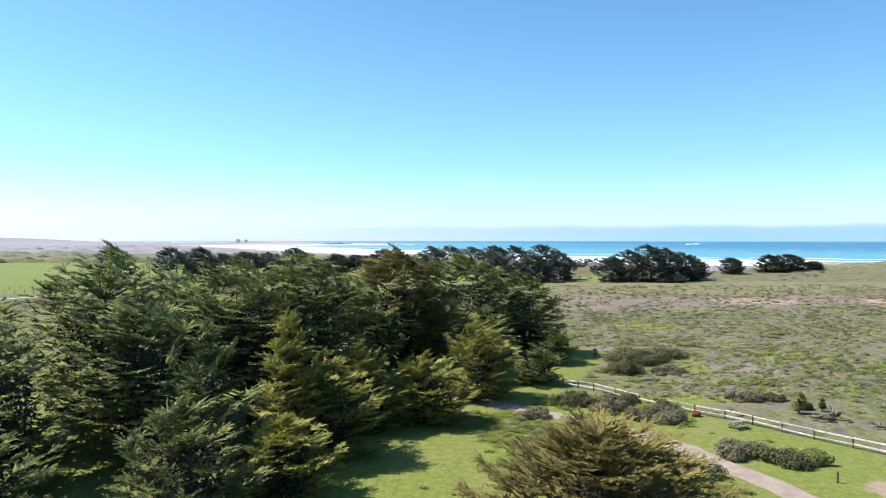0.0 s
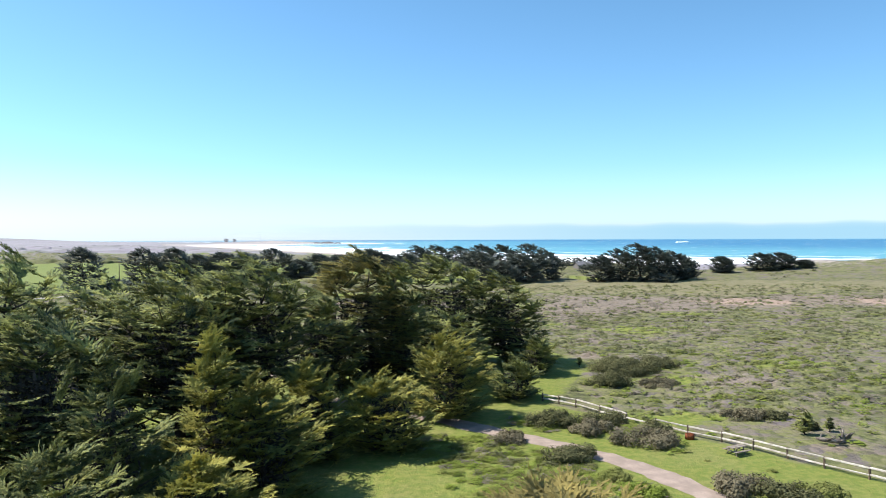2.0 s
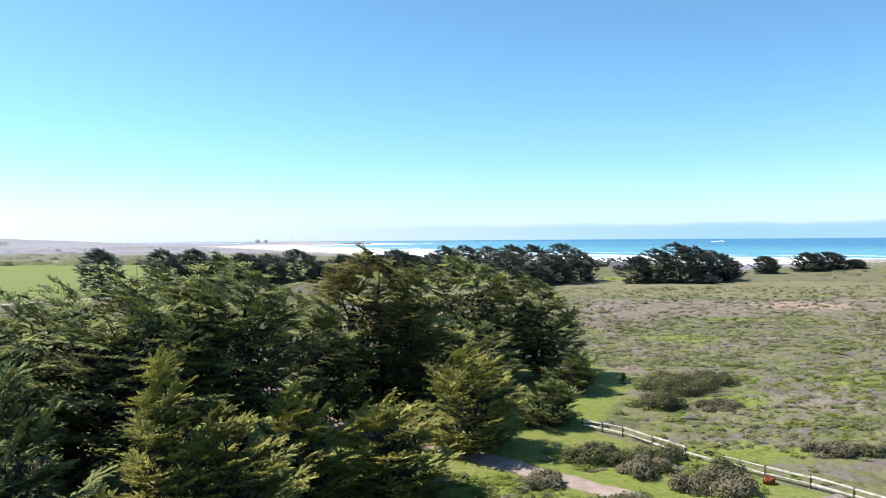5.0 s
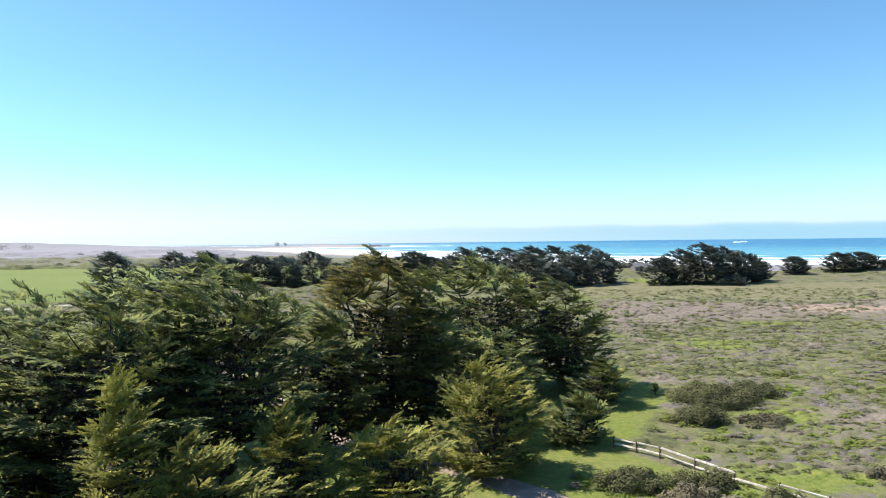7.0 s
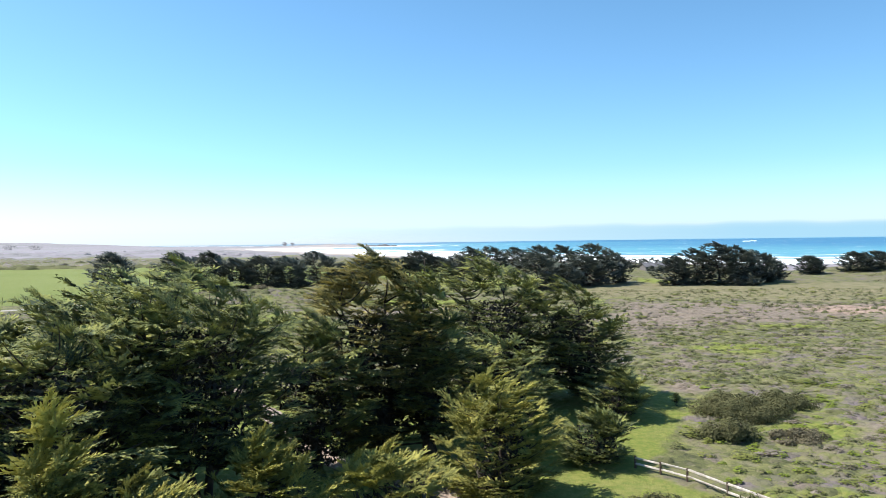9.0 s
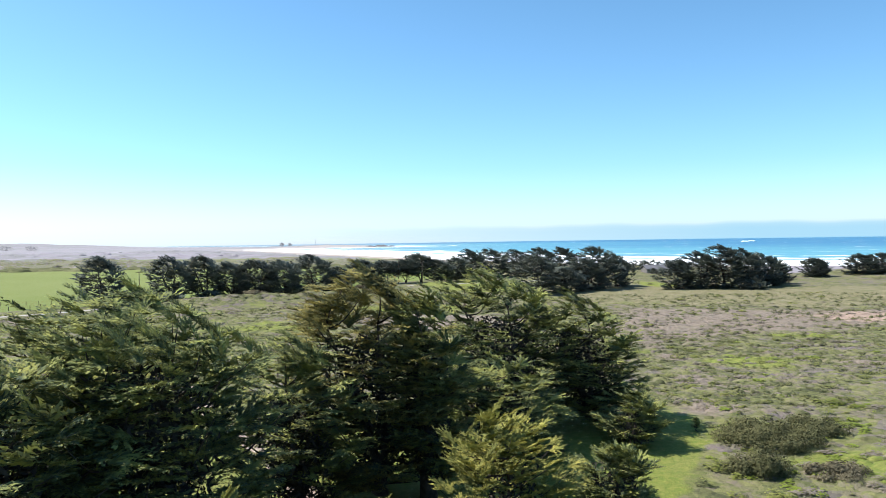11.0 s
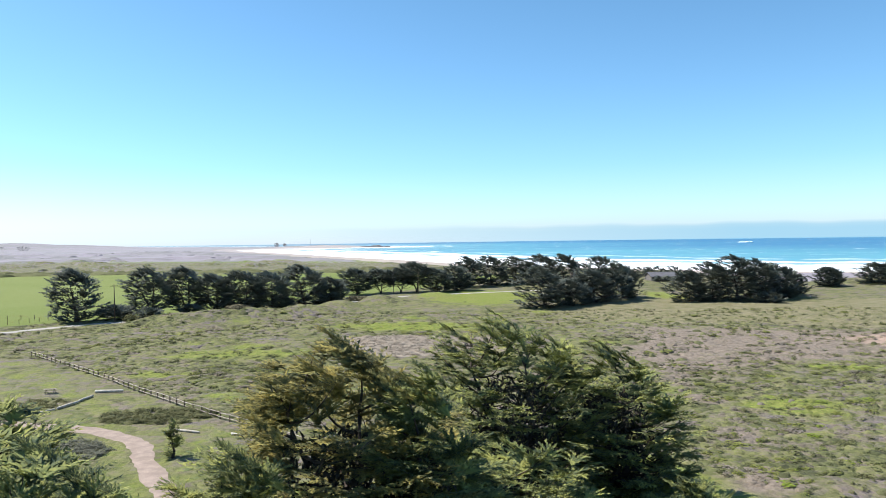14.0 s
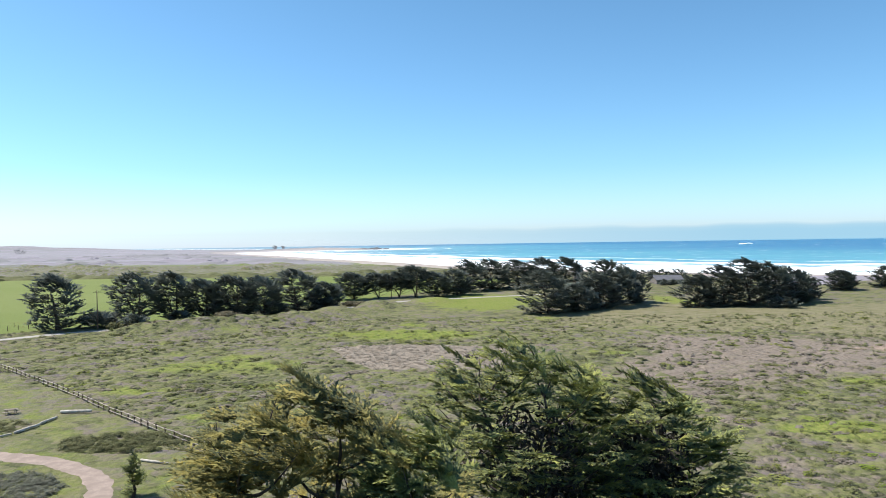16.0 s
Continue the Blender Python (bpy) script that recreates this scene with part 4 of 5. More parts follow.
def mounds(name, label, n, mat, rng, region, wide, tall, allow):
    """Low cushions of growth over a stretch of the plan, soft and uneven, as one smooth mesh."""
    x0, x1, y0, y1 = region
    P = np.column_stack((rng.uniform(x0, x1, n), rng.uniform(y0, y1, n)))
    P = P[allow(P, rng)]
    P = P[np.minimum(to_segments(P, TRACK_LINE), to_segments(P, ROAD_LINE)) > 3.0]
    m, k = len(P), 7
    Z = height_at(P)
    w, t, turn = rng.uniform(*wide, m), rng.uniform(*tall, m), rng.uniform(0, 6.28, m)
    V = np.zeros((m, 2 * k + 1, 3))
    V[:, 0] = np.column_stack((P, Z + t))
    for ring, (q, zz) in enumerate(((0.3, 0.72), (0.56, -0.08))):
        for j in range(k):
            g = turn + 2 * math.pi * (j + 0.5 * ring) / k
            r = w * q * rng.uniform(0.65, 1.3, m)
            Q = np.column_stack((P[:, 0] + r * np.cos(g), P[:, 1] + r * np.sin(g) * 0.85))
            V[:, 1 + ring * k + j] = np.column_stack((Q, height_at(Q) + t * (zz + (rng.uniform(-0.35, 0.3, m) if ring == 0 else 0)) - 0.04 * ring))
    F = []
    for j in range(k):
        a, b, c, d = 1 + j, 1 + (j + 1) % k, 1 + k + j, 1 + k + (j + 1) % k
        F += [(0, a, b), (a, c, b), (b, c, d)]
    F = (np.array(F)[None] + (np.arange(m) * (2 * k + 1))[:, None, None]).reshape(-1, 3)
    me = mesh_of(name, V.reshape(-1, 3), F, mat, True)
    if mat is LAND:
        lay_plan(me, V.reshape(-1, 3)[:, :2])
    return tagged(new(name, me), label, "scrub", kind="stuff")


mounds("low_growth", "low mixed scrub and dry grass cushions over the plain", 9000, LAND, rng, NEAR, (1.0, 3.4), (0.06, 0.3), lambda P, r: wild(P) & patchy(P, 0.15, -0.6, 0.7, r))
mounds("low_growth", "low mixed scrub cushions across the far plain", 5500, LAND, rng, MID, (1.8, 6.0), (0.1, 0.4), lambda P, r: wild(P) & patchy(P, 0.1, -0.6, 1.1, r))
scatter("mixed_scrub", "small mixed green and grey scrub tufts", 7500, SCRUB_MIX, rng, NEAR, (0.5, 1.7), (0.25, 0.62), lambda P, r: wild(P) & patchy(P, 0.16, -0.35, 0.9, r), False)
scatter("mixed_scrub", "mixed green and grey scrub across the far plain", 5200, SCRUB_MIX, rng, MID, (0.8, 2.8), (0.3, 0.8), lambda P, r: wild(P) & patchy(P, 0.11, -0.35, 2.9, r), False)
mounds("grey_scrub", "soft dry grey scrub cushions", 450, MOUND_GREY, rng, NEAR, (0.7, 2.2), (0.2, 0.5), lambda P, r: wild(P) & patchy(P, 0.13, 0.3, 2.2, r))
mounds("olive_scrub", "small dark scrub cushions", 450, MOUND_OLIVE, rng, NEAR, (0.6, 2.0), (0.2, 0.55), lambda P, r: wild(P) & patchy(P, 0.13, 0.3, 3.1, r))
mounds("olive_scrub", "dark scrub cushions across the far plain", 900, MOUND_OLIVE, rng, MID, (1.0, 3.0), (0.3, 0.7), lambda P, r: wild(P) & patchy(P, 0.1, 0.4, 0.2, r))
mounds("hedge", "dark green hedge along the far edge of the fields", 420, MOUND_OLIVE, rng, (-800, 10, 588, 628), (8, 22), (1.0, 3.0), lambda P, r: inland(P) > 70)
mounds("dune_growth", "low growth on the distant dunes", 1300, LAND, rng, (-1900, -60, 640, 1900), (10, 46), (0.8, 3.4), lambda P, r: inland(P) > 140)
scatter("dry_reeds", "pale dry reeds lying in a patch", 1500, REED, rng, (-32, 20, 204, 244), (0.7, 1.8), (0.2, 0.5), lambda P, r: within(P, REEDS) > 0, False)
scatter("lawn_scrub", "low green scrub tufts in the grass", 900, SCRUB_GREEN, rng, (-110, 46, 40, 205), (0.5, 1.6), (0.15, 0.4), lambda P, r: (within(P, LAWN) > 1) & patchy(P, 0.12, 0.5, 3.0, r))
DENSE = [(8.8, 54.2), (12.8, 50.7), (16.8, 52.6), (20.8, 49.1), (25.2, 53.1), (26.3, 61.1), (24.3, 68.1), (18.8, 78.1), (9.9, 87.3), (4.9, 85.3), (5.9, 78.3), (8.9, 72.2), (6.9, 66.2), (9.8, 60.2)]
for name, label, n, mat, wide_, tall_ in (("green_scrub", "low green scrub beside the track", 420, SCRUB_GREEN, (0.7, 2.0), (0.2, 0.6)), ("bright_groundcover", "bright leafy ground cover beside the track", 520, SCRUB_BRIGHT, (0.7, 1.9), (0.2, 0.5)),
                                          ("grey_scrub", "dry grey scrub beside the track", 150, SCRUB_GREY, (0.6, 1.6), (0.2, 0.5)), ("olive_scrub", "dark scrub beside the track", 70, SCRUB_OLIVE, (0.8, 2.0), (0.3, 0.8))):
    scatter(name, label, n * 2, mat, rng, (4, 28, 50, 87), wide_, tall_, lambda P, r: within(P, DENSE) + r.normal(0, 0.9, len(P)) > 0)
for name, label, n, mat, k in (("green_scrub", "small green scrub behind the fence", 700, SCRUB_GREEN, 0.3), ("bright_groundcover", "bright ground cover behind the fence", 800, SCRUB_BRIGHT, 4.4)):
    scatter(name, label, n, mat, rng, (18, 80, 76, 140), (0.7, 2.2), (0.2, 0.55), lambda P, r: wild(P) & patchy(P, 0.17, -0.1, k, r), False)
BUSH_LINE = [(13.9, 85.7), (16.9, 91.2), (24.8, 90.7), (27.8, 83)]
for name, label, n, mat in (("green_scrub", "green scrub round the bushes by the track", 420, SCRUB_GREEN), ("bright_groundcover", "bright leafy ground cover round the bushes", 420, SCRUB_BRIGHT), ("grey_scrub", "dry scrub round the bushes", 200, SCRUB_GREY)):
    scatter(name, label, n, mat, rng, (10, 34, 76, 96), (0.6, 1.7), (0.2, 0.6), lambda P, r: to_segments(P, BUSH_LINE) + r.normal(0, 0.8, len(P)) < 2.4)
# the smaller bank of the loop, dark low scrub
scatter("olive_scrub", "dark low scrub inside the track's loop", 1200, LOOP_SCRUB, rng, (-55, -34, 132, 154), (0.6, 1.6), (0.3, 0.6), lambda P, r: np.hypot((P[:, 0] + 44.3) / 6.0, (P[:, 1] - 145.1) / 6.0) < 1)
scatter("olive_scrub", "dark low scrub beside the fence", 1500, SCRUB_OLIVE, rng, (-50, -24, 155, 175), (0.7, 2.0), (0.35, 0.8), lambda P, r: np.hypot((P[:, 0] + 39.8) / 8.5, (P[:, 1] - 161.7) / 4.4) < 1)
scatter("olive_scrub", "dark low scrub beside the logs", 420, SCRUB_OLIVE, rng, (-70, -56, 162, 178), (0.6, 1.6), (0.25, 0.6), lambda P, r: np.hypot((P[:, 0] + 62.5) / 4.5, (P[:, 1] - 169.5) / 4.0) < 1)


def shrub(name, label, x, y, w, dd, h, mat, seed, leaves=900, leaf=0.17):
    """A single bush: stems and a crown of small leaves in lobes."""
    rnd = random.Random(seed)
    z0 = ground_z(x, y)
    ob = thing(name, label, "bush", Matrix.Translation((x, y, z0 - 0.03)), "bushes by the track")
    lobes = []
    for k in range(16):
        q, g = math.sqrt(rnd.random()) * 0.4, rnd.uniform(0, 2 * math.pi)
        lobes.append((q * w * math.cos(g), q * dd * math.sin(g), rnd.uniform(0.2, 0.62) * h * (1.15 - q), rnd.uniform(0.1, 0.22)))
    out = []
    for _ in range(leaves):
        lx, ly, lz, lr = lobes[rnd.randrange(16)]
        g, u = rnd.uniform(0, 2 * math.pi), rnd.uniform(-0.8, 1)
        q = math.sqrt(1 - u * u)
        n = np.array((q * math.cos(g), q * math.sin(g), u))
        c = np.array((lx, ly, lz)) + n * np.array((lr * w, lr * dd, 0.36 * h)) * rnd.uniform(0.6, 1.12)
        c[2] = max(c[2], 0.05)
        n = n + np.array((0, 0, 0.5)) + np.array([rnd.uniform(-0.7, 0.7) for _ in range(3)])
        n /= np.linalg.norm(n)
        t = np.cross(n, (rnd.uniform(-1, 1), rnd.uniform(-1, 1), 0.4))
        t /= np.linalg.norm(t) + 1e-6
        b = np.cross(n, t)
        s = leaf * rnd.uniform(0.6, 1.4)
        out.append((c - t * s - b * s * 0.5, c + t * s - b * s * 0.5, c + b * s * 1.3))
    V = np.array(out).reshape(-1, 3)
    part("leaves", mesh_of("leaves", V, np.arange(len(V)).reshape(-1, 3), mat), ob)
    for lx, ly, lz, lr in lobes[:4]:
        part("stem", mesh_poly("stem", *tube([(0.1 * lx, 0.1 * ly, 0), (0.5 * lx, 0.5 * ly, lz * 0.6), (lx, ly, lz)], [0.05, 0.04, 0.015], 5), BARK), ob)
    return ob


OL, GR, GN = "dense dark olive coyote bush growing in grass", "grey-brown dry bush growing in grass", "rounded green bush growing in grass"
for x, y, w, dd, h, mat, lab, seed in (
        (18.7, 90.5, 6.0, 3.8, 2.2, OLIVE_BUSH, OL, 1), (24.6, 90.7, 4.8, 3.4, 2.0, OLIVE_BUSH, OL, 2), (26.2, 82.5, 6.2, 4.4, 2.3, DRY_BUSH, GR, 3), (22.4, 86.9, 5.0, 3.6, 1.9, DRY_BUSH, GR, 20), (28.8, 86, 3.4, 3.0, 2.0, OLIVE_BUSH, OL, 4),
        (12.9, 84.4, 3.8, 3.0, 1.5, DRY_BUSH, GR, 5), (18, 78.5, 5.2, 3.8, 1.9, OLIVE_BUSH, OL, 6), (35.4, 118.4, 10.5, 8.0, 3.0, OLIVE_BUSH, OL, 7), (31.5, 110.5, 5.8, 5.0, 2.9, OLIVE_BUSH, OL, 8), (41.8, 122.3, 6.5, 5.0, 2.2, OLIVE_BUSH, OL, 19),
        (37.4, 109.4, 5.6, 4.2, 1.5, DRY_BUSH, GR, 9), (40.7, 91.9, 5.6, 3.2, 1.5, DRY_BUSH, GR, 10), (44.2, 91.7, 2.6, 2.4, 1.4, OLIVE_BUSH, OL, 11), (30, 69.8, 5.4, 4.2, 2.1, DRY_BUSH, GR, 12),
        (32.9, 67.6, 5.0, 4.0, 2.0, OLIVE_BUSH, OL, 13), (35.7, 67.6, 4.0, 3.2, 1.7, SCRUB_GREEN, GN, 14), (21.3, 68.6, 3.6, 3.0, 1.5, SCRUB_BRIGHT, GN, 15), (23.8, 63.6, 4.0, 3.4, 1.7, OLIVE_BUSH, OL, 16),
        (45.4, 86.8, 2.2, 2.0, 1.4, OLIVE_BUSH, OL, 17), (20.8, 73.1, 3.2, 2.6, 1.2, SCRUB_GREEN, GN, 18)):
    shrub("bush", lab, x, y, w * 1.1, dd * 1.1, h * 0.85, mat, seed, int(900 + 190 * w * dd), 0.085)


for k, (x, y, w, dd, h, mat) in enumerate(((-76, 292, 13, 9, 2.6, OLIVE_BUSH), (-38, 346, 12, 8, 2.4, DRY_BUSH), (-68, 286, 9, 7, 1.6, DRY_BUSH), (-100, 283, 8, 5, 2.6, SCRUB_OLIVE))):
    shrub("bush", "broad low scrub mound before the far cypress row", x, y, w, dd, h, mat, 80 + k, 2600, 0.2)


# ---- fences ----
RAIL = [box("rail", (1.0, 0.15, 0.155), SILVER_WOOD, 0.03, 0.015, k) for k in range(4)]
OLD_RAILS = [box("rail", (1.0, 0.13, 0.11), OLD_RAIL, 0.03, 0.015, 9 + k) for k in range(4)]
POST = [box("post", (0.17, 0.15, 1.15), POST_WOOD, 0.025, 0.012, k) for k in range(3)]


def rail_fence(label, line, gap, tilt, seed, heights=(0.3, 0.86), skip=(), rails=RAIL):
    """A split-rail fence along a line: a post at each step, two rails between posts."""
    rnd = random.Random(seed)
    pts = []
    for (ax, ay), (bx, by) in zip(line[:-1], line[1:]):
        n = max(1, round(math.hypot(bx - ax, by - ay) / gap))
        pts += [(ax + (bx - ax) * i / n, ay + (by - ay) * i / n) for i in range(n)]
    pts.append(line[-1])
    ob = thing("rail_fence", label, "fence", Matrix.Translation((*pts[0], 0)), "rail fences")
    o = Vector((*pts[0], 0))
    for k, (x, y) in enumerate(pts):
        part("post", POST[k % 3], ob, at=Matrix.Translation(Vector((x, y, ground_z(x, y) - 0.06)) - o) @ pose(0, 0, 0, rnd.uniform(-tilt, tilt), rnd.uniform(-tilt, tilt), rnd.uniform(0, 90)))
        if k + 1 < len(pts):
            u, v = pts[k], pts[k + 1]
            for r, hh in enumerate(heights):
                if (k, r) in skip:
                    continue
                a = Vector((*u, ground_z(*u) + hh + rnd.uniform(-0.06, 0.06)))
                b = Vector((*v, ground_z(*v) + hh + rnd.uniform(-0.06, 0.06)))
                m = (b - a).to_track_quat("X", "Z").to_matrix().to_4x4()
                part("rail", rails[(k + r) % 4], ob, at=Matrix.Translation((a + b) / 2 - o) @ m @ Matrix.Diagonal(((b - a).length + 0.2, 1, 1, 1)))
    return ob


rail_fence("weathered two-rail wooden fence between mown grass and scrub", [(19.7, 101.4), (23.1, 98), (27.2, 91.4), (34.3, 83), (39.9, 74.8), (44.2, 68.9), (49.9, 59.4)], 3.2, 2.0, 3, skip={(4, 1)})
rail_fence("old silvery split-rail fence crossing the grassy plain", [(-93, 217.5), (-77.2, 203.5), (-62.1, 189.8), (-48.5, 176.8), (-39.8, 168.6), (-32, 161.6), (-22.7, 154.1), (-15.7, 147.7)], 2.5, 5.0, 5,
           skip={(7, 0), (15, 1), (22, 0)}, rails=OLD_RAILS)


def wire_fence(label, line, gap):
    ob = thing("wire_fence", label, "fence", Matrix.Translation((*line[0], 0)), "field fences")
    o = Vector((*line[0], 0))
    stake = box("stake", (0.13, 0.13, 1.5), POST_WOOD, 0.02, 0.01, 2)
    pts = []
    for (ax, ay), (bx, by) in zip(line[:-1], line[1:]):
        n = max(1, round(math.hypot(bx - ax, by - ay) / gap))
        pts += [(ax + (bx - ax) * i / n, ay + (by - ay) * i / n) for i in range(n)]
    pts.append(line[-1])
    for x, y in pts:
        part("stake", stake, ob, at=Matrix.Translation(Vector((x, y, ground_z(x, y) - 0.05)) - o))
    for hh in (0.6, 1.0, 1.35):
        wire = [Vector((x, y, ground_z(x, y) + hh)) - o for x, y in pts]
        part("wire", mesh_poly("wire", *tube(wire, [0.008] * len(wire), 4), RUST), ob)


wire_fence("wire fence with thin wooden stakes along the green field", [(-230, 205), (-175, 246), (-134, 277), (-126, 290)], 3.0)
wire_fence("wire fence with thin wooden stakes across the green field", [(-260, 262), (-190, 280), (-126, 294)], 4.0)


# ---- campground things ----
def log(x, y, turn, length, r, seed):
    rnd = random.Random(seed)
    pts = [(-length / 2 + length * t, 0.03 * rnd.uniform(-1, 1), r * 0.9 + 0.02 * rnd.uniform(-1, 1)) for t in (0, 0.02, 0.3, 0.6, 0.98, 1)]
    ob = new("log", mesh_poly("log", *tube(pts, [r * 0.65, r * 0.78, r * 0.74, r * 0.7, r * 0.64, r * 0.55], 10), SILVER_WOOD))
    ob.matrix_basis = pose(x, y, ground_z(x, y), 0, 0, turn)
    return tagged(ob, "bleached silvery log lying on the grass", "log", "logs in the grass")


for k, (x, y, turn, length, r) in enumerate(((-55, 177.9, 4, 4.6, 0.33), (-56.7, 168.6, 80, 4.4, 0.27), (-56.3, 173, 84, 3.6, 0.26), (-32.3, 153.6, -19, 4.0, 0.2), (-58, 164.8, 60, 3.0, 0.2), (-25.2, 151.9, -20, 1.6, 0.2))):
    log(x, y, turn, length, r, k)


def picnic_table():
    """A plank table with two benches on crossed legs; origin on the ground under its middle."""
    ob = thing("picnic_table", "weathered grey wooden picnic table with fixed benches on grass", "picnic table", Matrix(), "picnic tables")
    plank, seat = box("tabletop_plank", (1.9, 0.145, 0.045), TABLE_WOOD, 0.006), box("bench_plank", (1.9, 0.14, 0.045), TABLE_WOOD, 0.006)
    for k in range(5):
        part("tabletop_plank", plank, ob, at=Matrix.Translation((0, (k - 2) * 0.153, 0.72)))
    for s in (-1, 1):
        for k in (0, 1):
            part("bench_plank", seat, ob, at=Matrix.Translation((0, s * (0.62 + 0.15 * k), 0.42)))
        part("bench_bearer", box("bench_bearer", (0.05, 1.55, 0.1), TABLE_WOOD, 0.006), ob, at=Matrix.Translation((s * 0.65, 0, 0.32)))
        part("top_bearer", box("top_bearer", (0.05, 0.72, 0.08), TABLE_WOOD, 0.006), ob, at=Matrix.Translation((s * 0.65, 0, 0.64)))
        for q in (-1, 1):
            part("leg", box("leg", (0.05, 0.1, 0.84), TABLE_WOOD, 0.006), ob, at=Matrix.Translation((s * 0.6, q * 0.58, 0)) @ pose(0, 0, 0, q * 28))
    return ob


table = picnic_table()
table.matrix_basis = pose(34, 79.2, ground_z(34, 79.2), 0, 0, 24)
copy_thing(table, pose(-64.8, 177.5, ground_z(-64.8, 177.5), 0, 0, 15))


def fire_ring(x, y):
    ob = thing("fire_ring", "rusty brown steel campfire ring standing on grass", "fire pit", Matrix.Translation((x, y, ground_z(x, y))))
    V, F, n = [], [], 20
    for r, z in ((0.46, 0), (0.46, 0.52), (0.42, 0.54), (0.42, 0.02)):
        V += [(r * math.cos(2 * math.pi * k / n), r * math.sin(2 * math.pi * k / n), z) for k in range(n)]
    for a in range(4):
        for k in range(n):
            F.append((a * n + k, a * n + (k + 1) % n, (a + 1) % 4 * n + (k + 1) % n, (a + 1) % 4 * n + k))
    part("ring", mesh_poly("ring", V, F, RUST), ob)
    for k in range(6):
        yy = -0.3 + 0.12 * k
        q = math.sqrt(0.42 ** 2 - yy * yy)
        part("grate_bar", mesh_poly("grate_bar", *tube([(-q, yy, 0.56), (q, yy, 0.56)], [0.012, 0.012], 5), RUST), ob)


fire_ring(31.6, 84.4)

stake_ob = new("marker_post", box("marker_post", (0.14, 0.14, 1.0), POST_WOOD, 0.02, 0.008, 5))
stake_ob.matrix_basis = pose(34.7, 62.3, ground_z(34.7, 62.3) - 0.03, 2, -2, 20)
tagged(stake_ob, "short dark wooden marker post in mown grass", "post")


def snag(x, y, seed, s=1.0):
    """A fallen, bleached stump with roots and broken limbs."""
    rnd = random.Random(seed)
    ob = thing("driftwood_stump", "weathered brown-grey fallen stump with twisted limbs", "stump", pose(x, y, ground_z(x, y), 0, 0, rnd.uniform(0, 180)), "fallen stumps")
    part("trunk", mesh_poly("trunk", *tube([(-1.3 * s, 0, 0.3 * s), (-0.4 * s, 0.1, 0.36 * s), (0.5 * s, 0, 0.4 * s), (1.1 * s, 0.05, 0.5 * s)], [0.12 * s, 0.17 * s, 0.2 * s, 0.08 * s], 8), STUMP_WOOD), ob)
    for k in range(7):
        g, e = rnd.uniform(0, 2 * math.pi), rnd.uniform(0.1, 1.0)
        b = Vector((rnd.uniform(-1, 0.9) * s, 0, 0.35 * s))
        d = Vector((math.cos(g) * math.cos(e), math.sin(g) * math.cos(e), math.sin(e)))
        ln = rnd.uniform(0.6, 1.3) * s
        pts = [b, b + d * ln * 0.5 + Vector((0, 0, 0.05)), b + d * ln + Vector((rnd.uniform(-0.2, 0.2), rnd.uniform(-0.2, 0.2), 0))]
        pts = [Vector((p.x, p.y, max(p.z, 0.06))) for p in pts]
        part("branch", mesh_poly("branch", *tube(pts, [0.11 * s, 0.07 * s, 0.02], 6), STUMP_WOOD), ob)


for k, (x, y, s) in enumerate(((44.2, 81.1, 1.1), (46.4, 82, 1.2), (49, 77.8, 0.8), (5.3, 222.1, 1.4))):
    snag(x, y, 20 + k, s)
for x, y, h, seed in ((43.8, 84.5, 2.7, 61), (47, 85.6, 1.7, 62), (29.7, 123.5, 1.7, 63), (-29.7, 142.9, 4.6, 64)):
    cypress("cypress_sapling", "small bushy dark green cypress sapling", x, y, h, 0.3 * h, 0.3 * h, LEAF_DARK, seed, 14, detail="mid", pads=4, shell=10, dense=60, size=0.24 * h ** 0.7, lift=0.8, shear=0.05, low=0.03, peak=0.6, plumes=2, group="saplings")


# ---- far things ----
def power_pole(x, y, h):
    ob = thing("utility_pole", "dark wooden utility pole with a crossarm beside the road", "utility pole", Matrix.Translation((x, y, ground_z(x, y))), "utility poles")
    part("pole", mesh_poly("pole", *tube([(0, 0, -0.3), (0, 0, h * 0.5), (0, 0, h)], [0.17, 0.15, 0.11], 8), POST_WOOD), ob)
    part("crossarm", box("crossarm", (2.2, 0.11, 0.12), POST_WOOD, 0.015), ob, at=pose(0, 0.12, h - 0.6, 0, 0, 20))
    for k in (-0.95, -0.4, 0.4, 0.95):
        part("insulator", mesh_poly("insulator", *tube([(k, 0.12 + 0.364 * k, h - 0.48), (k, 0.12 + 0.364 * k, h - 0.3)], [0.05, 0.04], 6), GLASS), ob)


for x, y, h in ((-105, 279.5, 12.0), (-27, 380, 12.0), (-15.5, 378, 10.0)):
    power_pole(x, y, h)


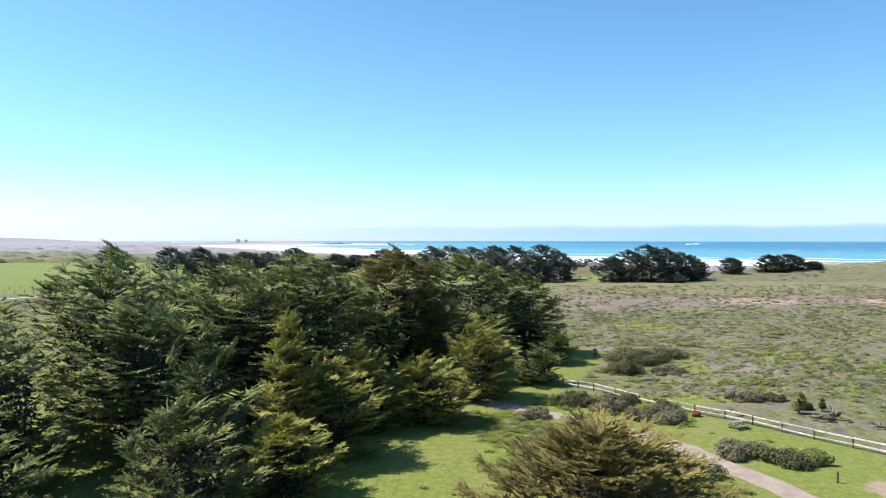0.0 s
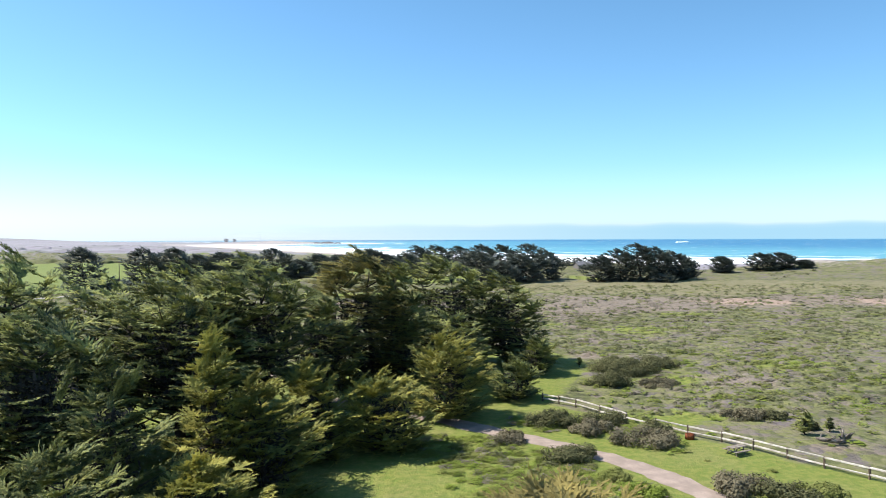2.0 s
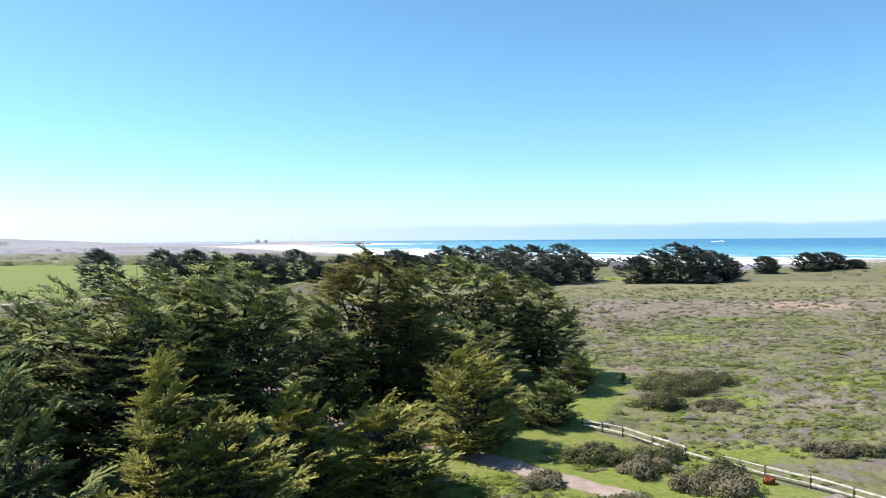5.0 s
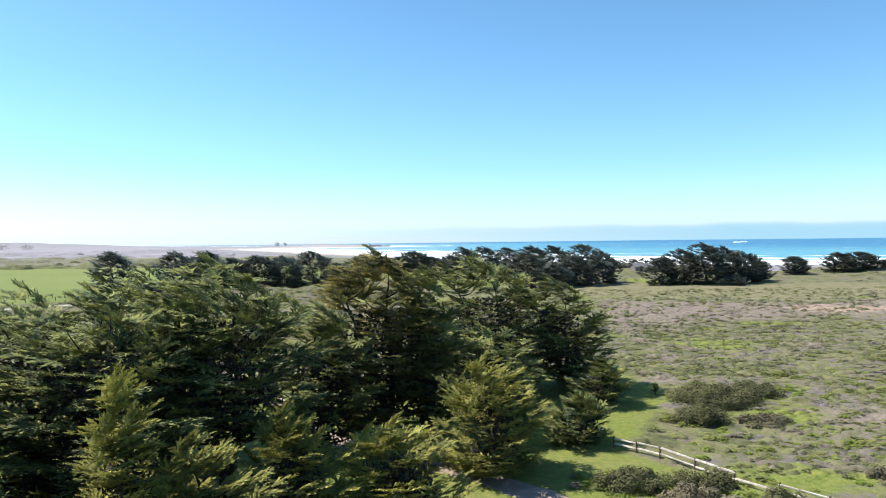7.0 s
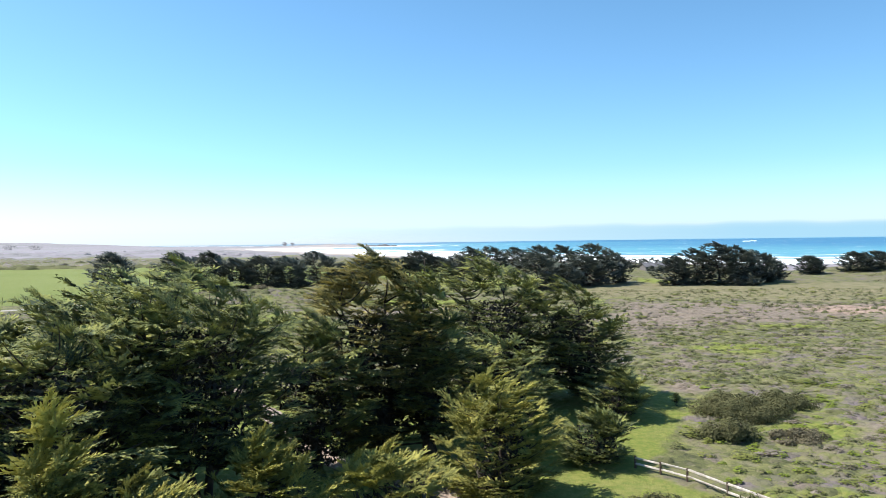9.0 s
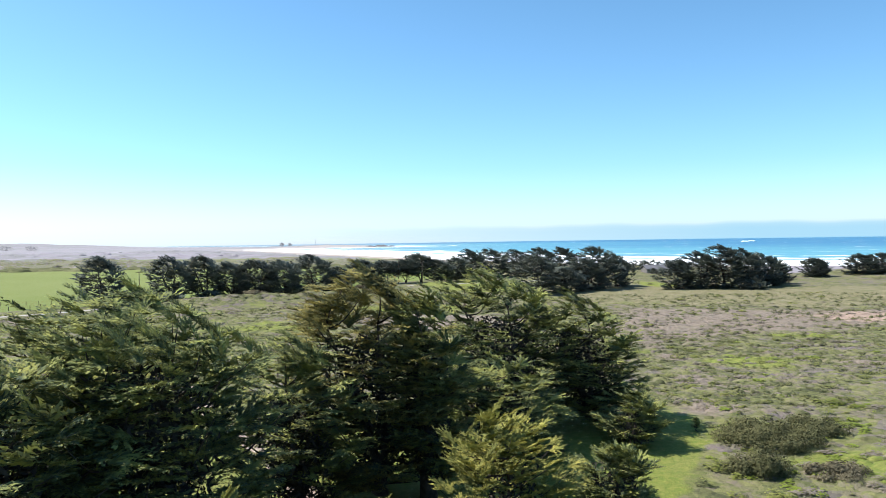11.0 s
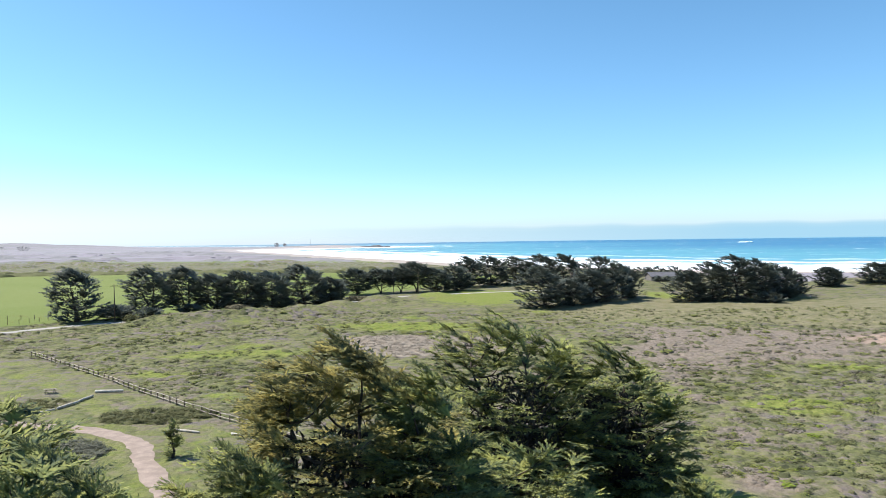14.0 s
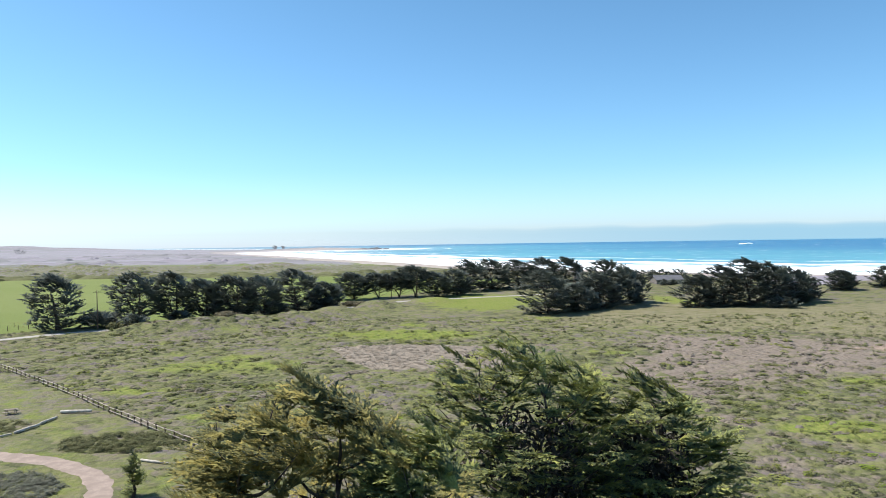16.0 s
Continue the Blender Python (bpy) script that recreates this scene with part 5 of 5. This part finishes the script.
def house(x, y, turn):
    """A long single-storey house with a low gabled roof."""
    ob = thing("house", "low grey wooden house with a gabled grey roof behind trees", "house", pose(x, y, ground_z(x, y) - 0.2, 0, 0, turn))
    w, dd, hw, hr = 15.0, 9.0, 2.6, 4.8
    part("wall", box("wall", (w, dd, hw), WALL, 0.02), ob)
    V = [(-w / 2 - 0.6, -dd / 2 - 0.7, hw - 0.1), (w / 2 + 0.6, -dd / 2 - 0.7, hw - 0.1), (w / 2 + 0.6, 0, hr), (-w / 2 - 0.6, 0, hr), (-w / 2 - 0.6, dd / 2 + 0.7, hw - 0.1), (w / 2 + 0.6, dd / 2 + 0.7, hw - 0.1)]
    V += [(a, b, c + 0.2) for a, b, c in V]
    F = [(0, 1, 2, 3), (3, 2, 5, 4), (6, 9, 8, 7), (9, 10, 11, 8), (0, 6, 7, 1), (4, 5, 11, 10), (0, 3, 9, 6), (3, 4, 10, 9), (1, 7, 8, 2), (2, 8, 11, 5)]
    part("roof", mesh_poly("roof", V, F, ROOF, False), ob)
    V = [(s * (w / 2 - 0.1), q * dd / 2, hw - 0.1) for s in (-1, 1) for q in (-1, 1)] + [(s * (w / 2 - 0.1), 0, hr - 0.15) for s in (-1, 1)]
    part("gable", mesh_poly("gable", V[:2] + [V[4]] + [(a + 0.2, b, c) for a, b, c in V[:2] + [V[4]]], [(0, 1, 2), (5, 4, 3), (0, 3, 4, 1), (1, 4, 5, 2), (2, 5, 3, 0)], WALL, False), ob)
    part("gable", mesh_poly("gable", V[2:4] + [V[5]] + [(a - 0.2, b, c) for a, b, c in V[2:4] + [V[5]]], [(0, 2, 1), (5, 3, 4), (0, 1, 4, 3), (1, 2, 5, 4), (2, 0, 3, 5)], WALL, False), ob)
    for k in (-5, -1.6, 2, 5.4):
        win = part("window", box("window", (1.4, 0.1, 1.2), SILVER_WOOD, 0.01), ob, at=Matrix.Translation((k, -dd / 2 - 0.02, 0.9)))
        part("pane", box("pane", (1.2, 0.06, 1.0), GLASS, 0), win, at=Matrix.Translation((0, -0.04, 0.1)))


house(117, 462, 8)


def water_tower(x, y):
    ob = thing("wooden_tower", "tall narrow brown boarded tower among the far trees", "tower", pose(x, y, ground_z(x, y) - 0.2, 0, 0, 12))
    part("wall", box("wall", (4.0, 4.0, 10.2), TOWER, 0.05), ob)
    V = [(-2.2, -2.2, 10.2), (2.2, -2.2, 10.2), (2.2, 2.2, 10.2), (-2.2, 2.2, 10.2), (0, 0, 11.1)]
    part("roof", mesh_poly("roof", V, [(3, 2, 1, 0), (0, 1, 4), (1, 2, 4), (2, 3, 4), (3, 0, 4)], ROOF, False), ob)
    win = part("window", box("window", (1.0, 0.1, 1.3), SILVER_WOOD, 0.01), ob, at=Matrix.Translation((0, -2.01, 7.6)))
    part("pane", box("pane", (0.8, 0.06, 1.1), GLASS, 0), win, at=Matrix.Translation((0, -0.04, 0.1)))


water_tower(66, 446)


# ---- headland, sea rock and fog ----
for k, (x, y, h, r) in enumerate(((-668, 2600, 14, 9), (-640, 2606, 11, 7), (-1500, 2300, 16, 26), (-1430, 2320, 14, 22), (-1640, 2340, 15, 24))):
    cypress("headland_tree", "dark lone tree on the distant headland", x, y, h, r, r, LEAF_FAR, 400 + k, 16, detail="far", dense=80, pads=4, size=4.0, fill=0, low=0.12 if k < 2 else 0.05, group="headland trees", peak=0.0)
mast = thing("signal_mast", "thin grey steel mast on the distant headland", "mast", Matrix.Translation((-545, 2600, ground_z(-545, 2600))))
part("pole", mesh_poly("pole", *tube([(0, 0, 0), (0, 0, 12), (0, 0, 26)], [0.5, 0.4, 0.25], 6), ROOF), mast)


def rock_mound(name, label, x, y, sx, sy, sz, mat, seed, category):
    bm = bmesh.new()
    bmesh.ops.create_icosphere(bm, subdivisions=4, radius=1.0)
    for v in bm.verts:
        q = 1 + 0.35 * noise.noise(v.co * 1.7 + Vector((seed, 0, 0))) + 0.18 * noise.noise(v.co * 5 + Vector((0, seed, 0)))
        v.co = Vector((v.co.x * sx, v.co.y * sy, v.co.z * sz)) * q
    me = bpy.data.meshes.new(name)
    bm.to_mesh(me)
    bm.free()
    me.materials.append(mat)
    ob = new(name, me)
    ob.matrix_basis = Matrix.Translation((x, y, -4.2))
    return tagged(ob, label, category)


FOAM = worn("foam", (0.9, 0.92, 0.93), (0.78, 0.83, 0.86), 0.2, 0.8, 0.2)
rock_mound("breaking_wave", "white breaker over a sunken reef far offshore", 985, 2480, 17, 8, 4.6, FOAM, 3, "wave")
rock_mound("breaking_wave", "low white breaker beside the reef far offshore", 960, 2470, 12, 6, 3.6, FOAM, 5, "wave")
for k, (x, y, s) in enumerate(((-300, 2575, 16), (-262, 2580, 9), (-335, 2560, 12))):
    rock_mound("sea_rock", "dark rock in the surf off the headland", x, y, s * 1.6, s, s * 0.45, ROCK, 11 + k, "rock")


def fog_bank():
    """A glowing sheet for the low bank of sea fog along the horizon, thin at its upper edge."""
    n = Nodes("sea_fog_glow")
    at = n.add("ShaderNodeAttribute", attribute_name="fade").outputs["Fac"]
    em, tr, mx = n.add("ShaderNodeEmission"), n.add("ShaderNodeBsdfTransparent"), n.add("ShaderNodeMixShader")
    # the fog's brightness is emission, not sun or sky light
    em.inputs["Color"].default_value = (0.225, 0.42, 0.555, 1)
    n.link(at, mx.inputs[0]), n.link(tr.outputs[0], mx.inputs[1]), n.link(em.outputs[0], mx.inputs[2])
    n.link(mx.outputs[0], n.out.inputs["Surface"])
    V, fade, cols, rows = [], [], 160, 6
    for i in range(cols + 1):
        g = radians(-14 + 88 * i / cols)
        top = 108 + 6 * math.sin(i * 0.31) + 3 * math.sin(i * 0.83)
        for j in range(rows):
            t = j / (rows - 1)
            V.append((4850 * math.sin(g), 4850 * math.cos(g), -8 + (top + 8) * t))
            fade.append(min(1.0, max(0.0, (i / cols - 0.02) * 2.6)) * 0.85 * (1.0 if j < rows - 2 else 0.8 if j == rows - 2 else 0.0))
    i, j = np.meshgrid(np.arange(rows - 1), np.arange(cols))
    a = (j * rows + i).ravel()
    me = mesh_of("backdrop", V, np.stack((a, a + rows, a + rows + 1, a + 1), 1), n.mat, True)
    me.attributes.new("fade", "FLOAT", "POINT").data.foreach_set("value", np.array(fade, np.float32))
    tagged(new("backdrop", me), "pale blue glowing sheet for the bank of sea fog on the horizon", "fog", kind="structure")


def haze_sheets():
    """Glowing see-through sheets in place of distance haze over the far dunes and the headland, fading out upwards and
    to both ends.
    """
    n = Nodes("haze_sheets")
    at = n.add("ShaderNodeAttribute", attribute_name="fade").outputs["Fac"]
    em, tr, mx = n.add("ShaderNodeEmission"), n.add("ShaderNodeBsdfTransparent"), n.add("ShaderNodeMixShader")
    # haze light added as emission, so the land behind looks paler
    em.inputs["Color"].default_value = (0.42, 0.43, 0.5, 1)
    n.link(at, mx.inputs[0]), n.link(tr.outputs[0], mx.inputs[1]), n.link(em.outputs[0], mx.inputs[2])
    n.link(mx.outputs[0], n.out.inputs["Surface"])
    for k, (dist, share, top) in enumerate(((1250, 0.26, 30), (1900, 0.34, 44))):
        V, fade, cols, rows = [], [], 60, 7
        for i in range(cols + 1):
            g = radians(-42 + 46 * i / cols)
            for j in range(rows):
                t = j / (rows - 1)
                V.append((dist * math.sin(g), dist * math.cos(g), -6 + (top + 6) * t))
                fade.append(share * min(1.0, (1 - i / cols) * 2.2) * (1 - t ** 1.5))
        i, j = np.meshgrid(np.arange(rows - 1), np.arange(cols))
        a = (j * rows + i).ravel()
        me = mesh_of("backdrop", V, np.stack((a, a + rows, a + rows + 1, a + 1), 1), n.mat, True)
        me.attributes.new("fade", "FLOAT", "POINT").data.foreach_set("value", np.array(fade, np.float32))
        ob = tagged(new("backdrop", me), "pale lilac glowing sheet standing in for haze over the far dunes", "haze", kind="structure")
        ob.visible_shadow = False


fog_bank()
haze_sheets()
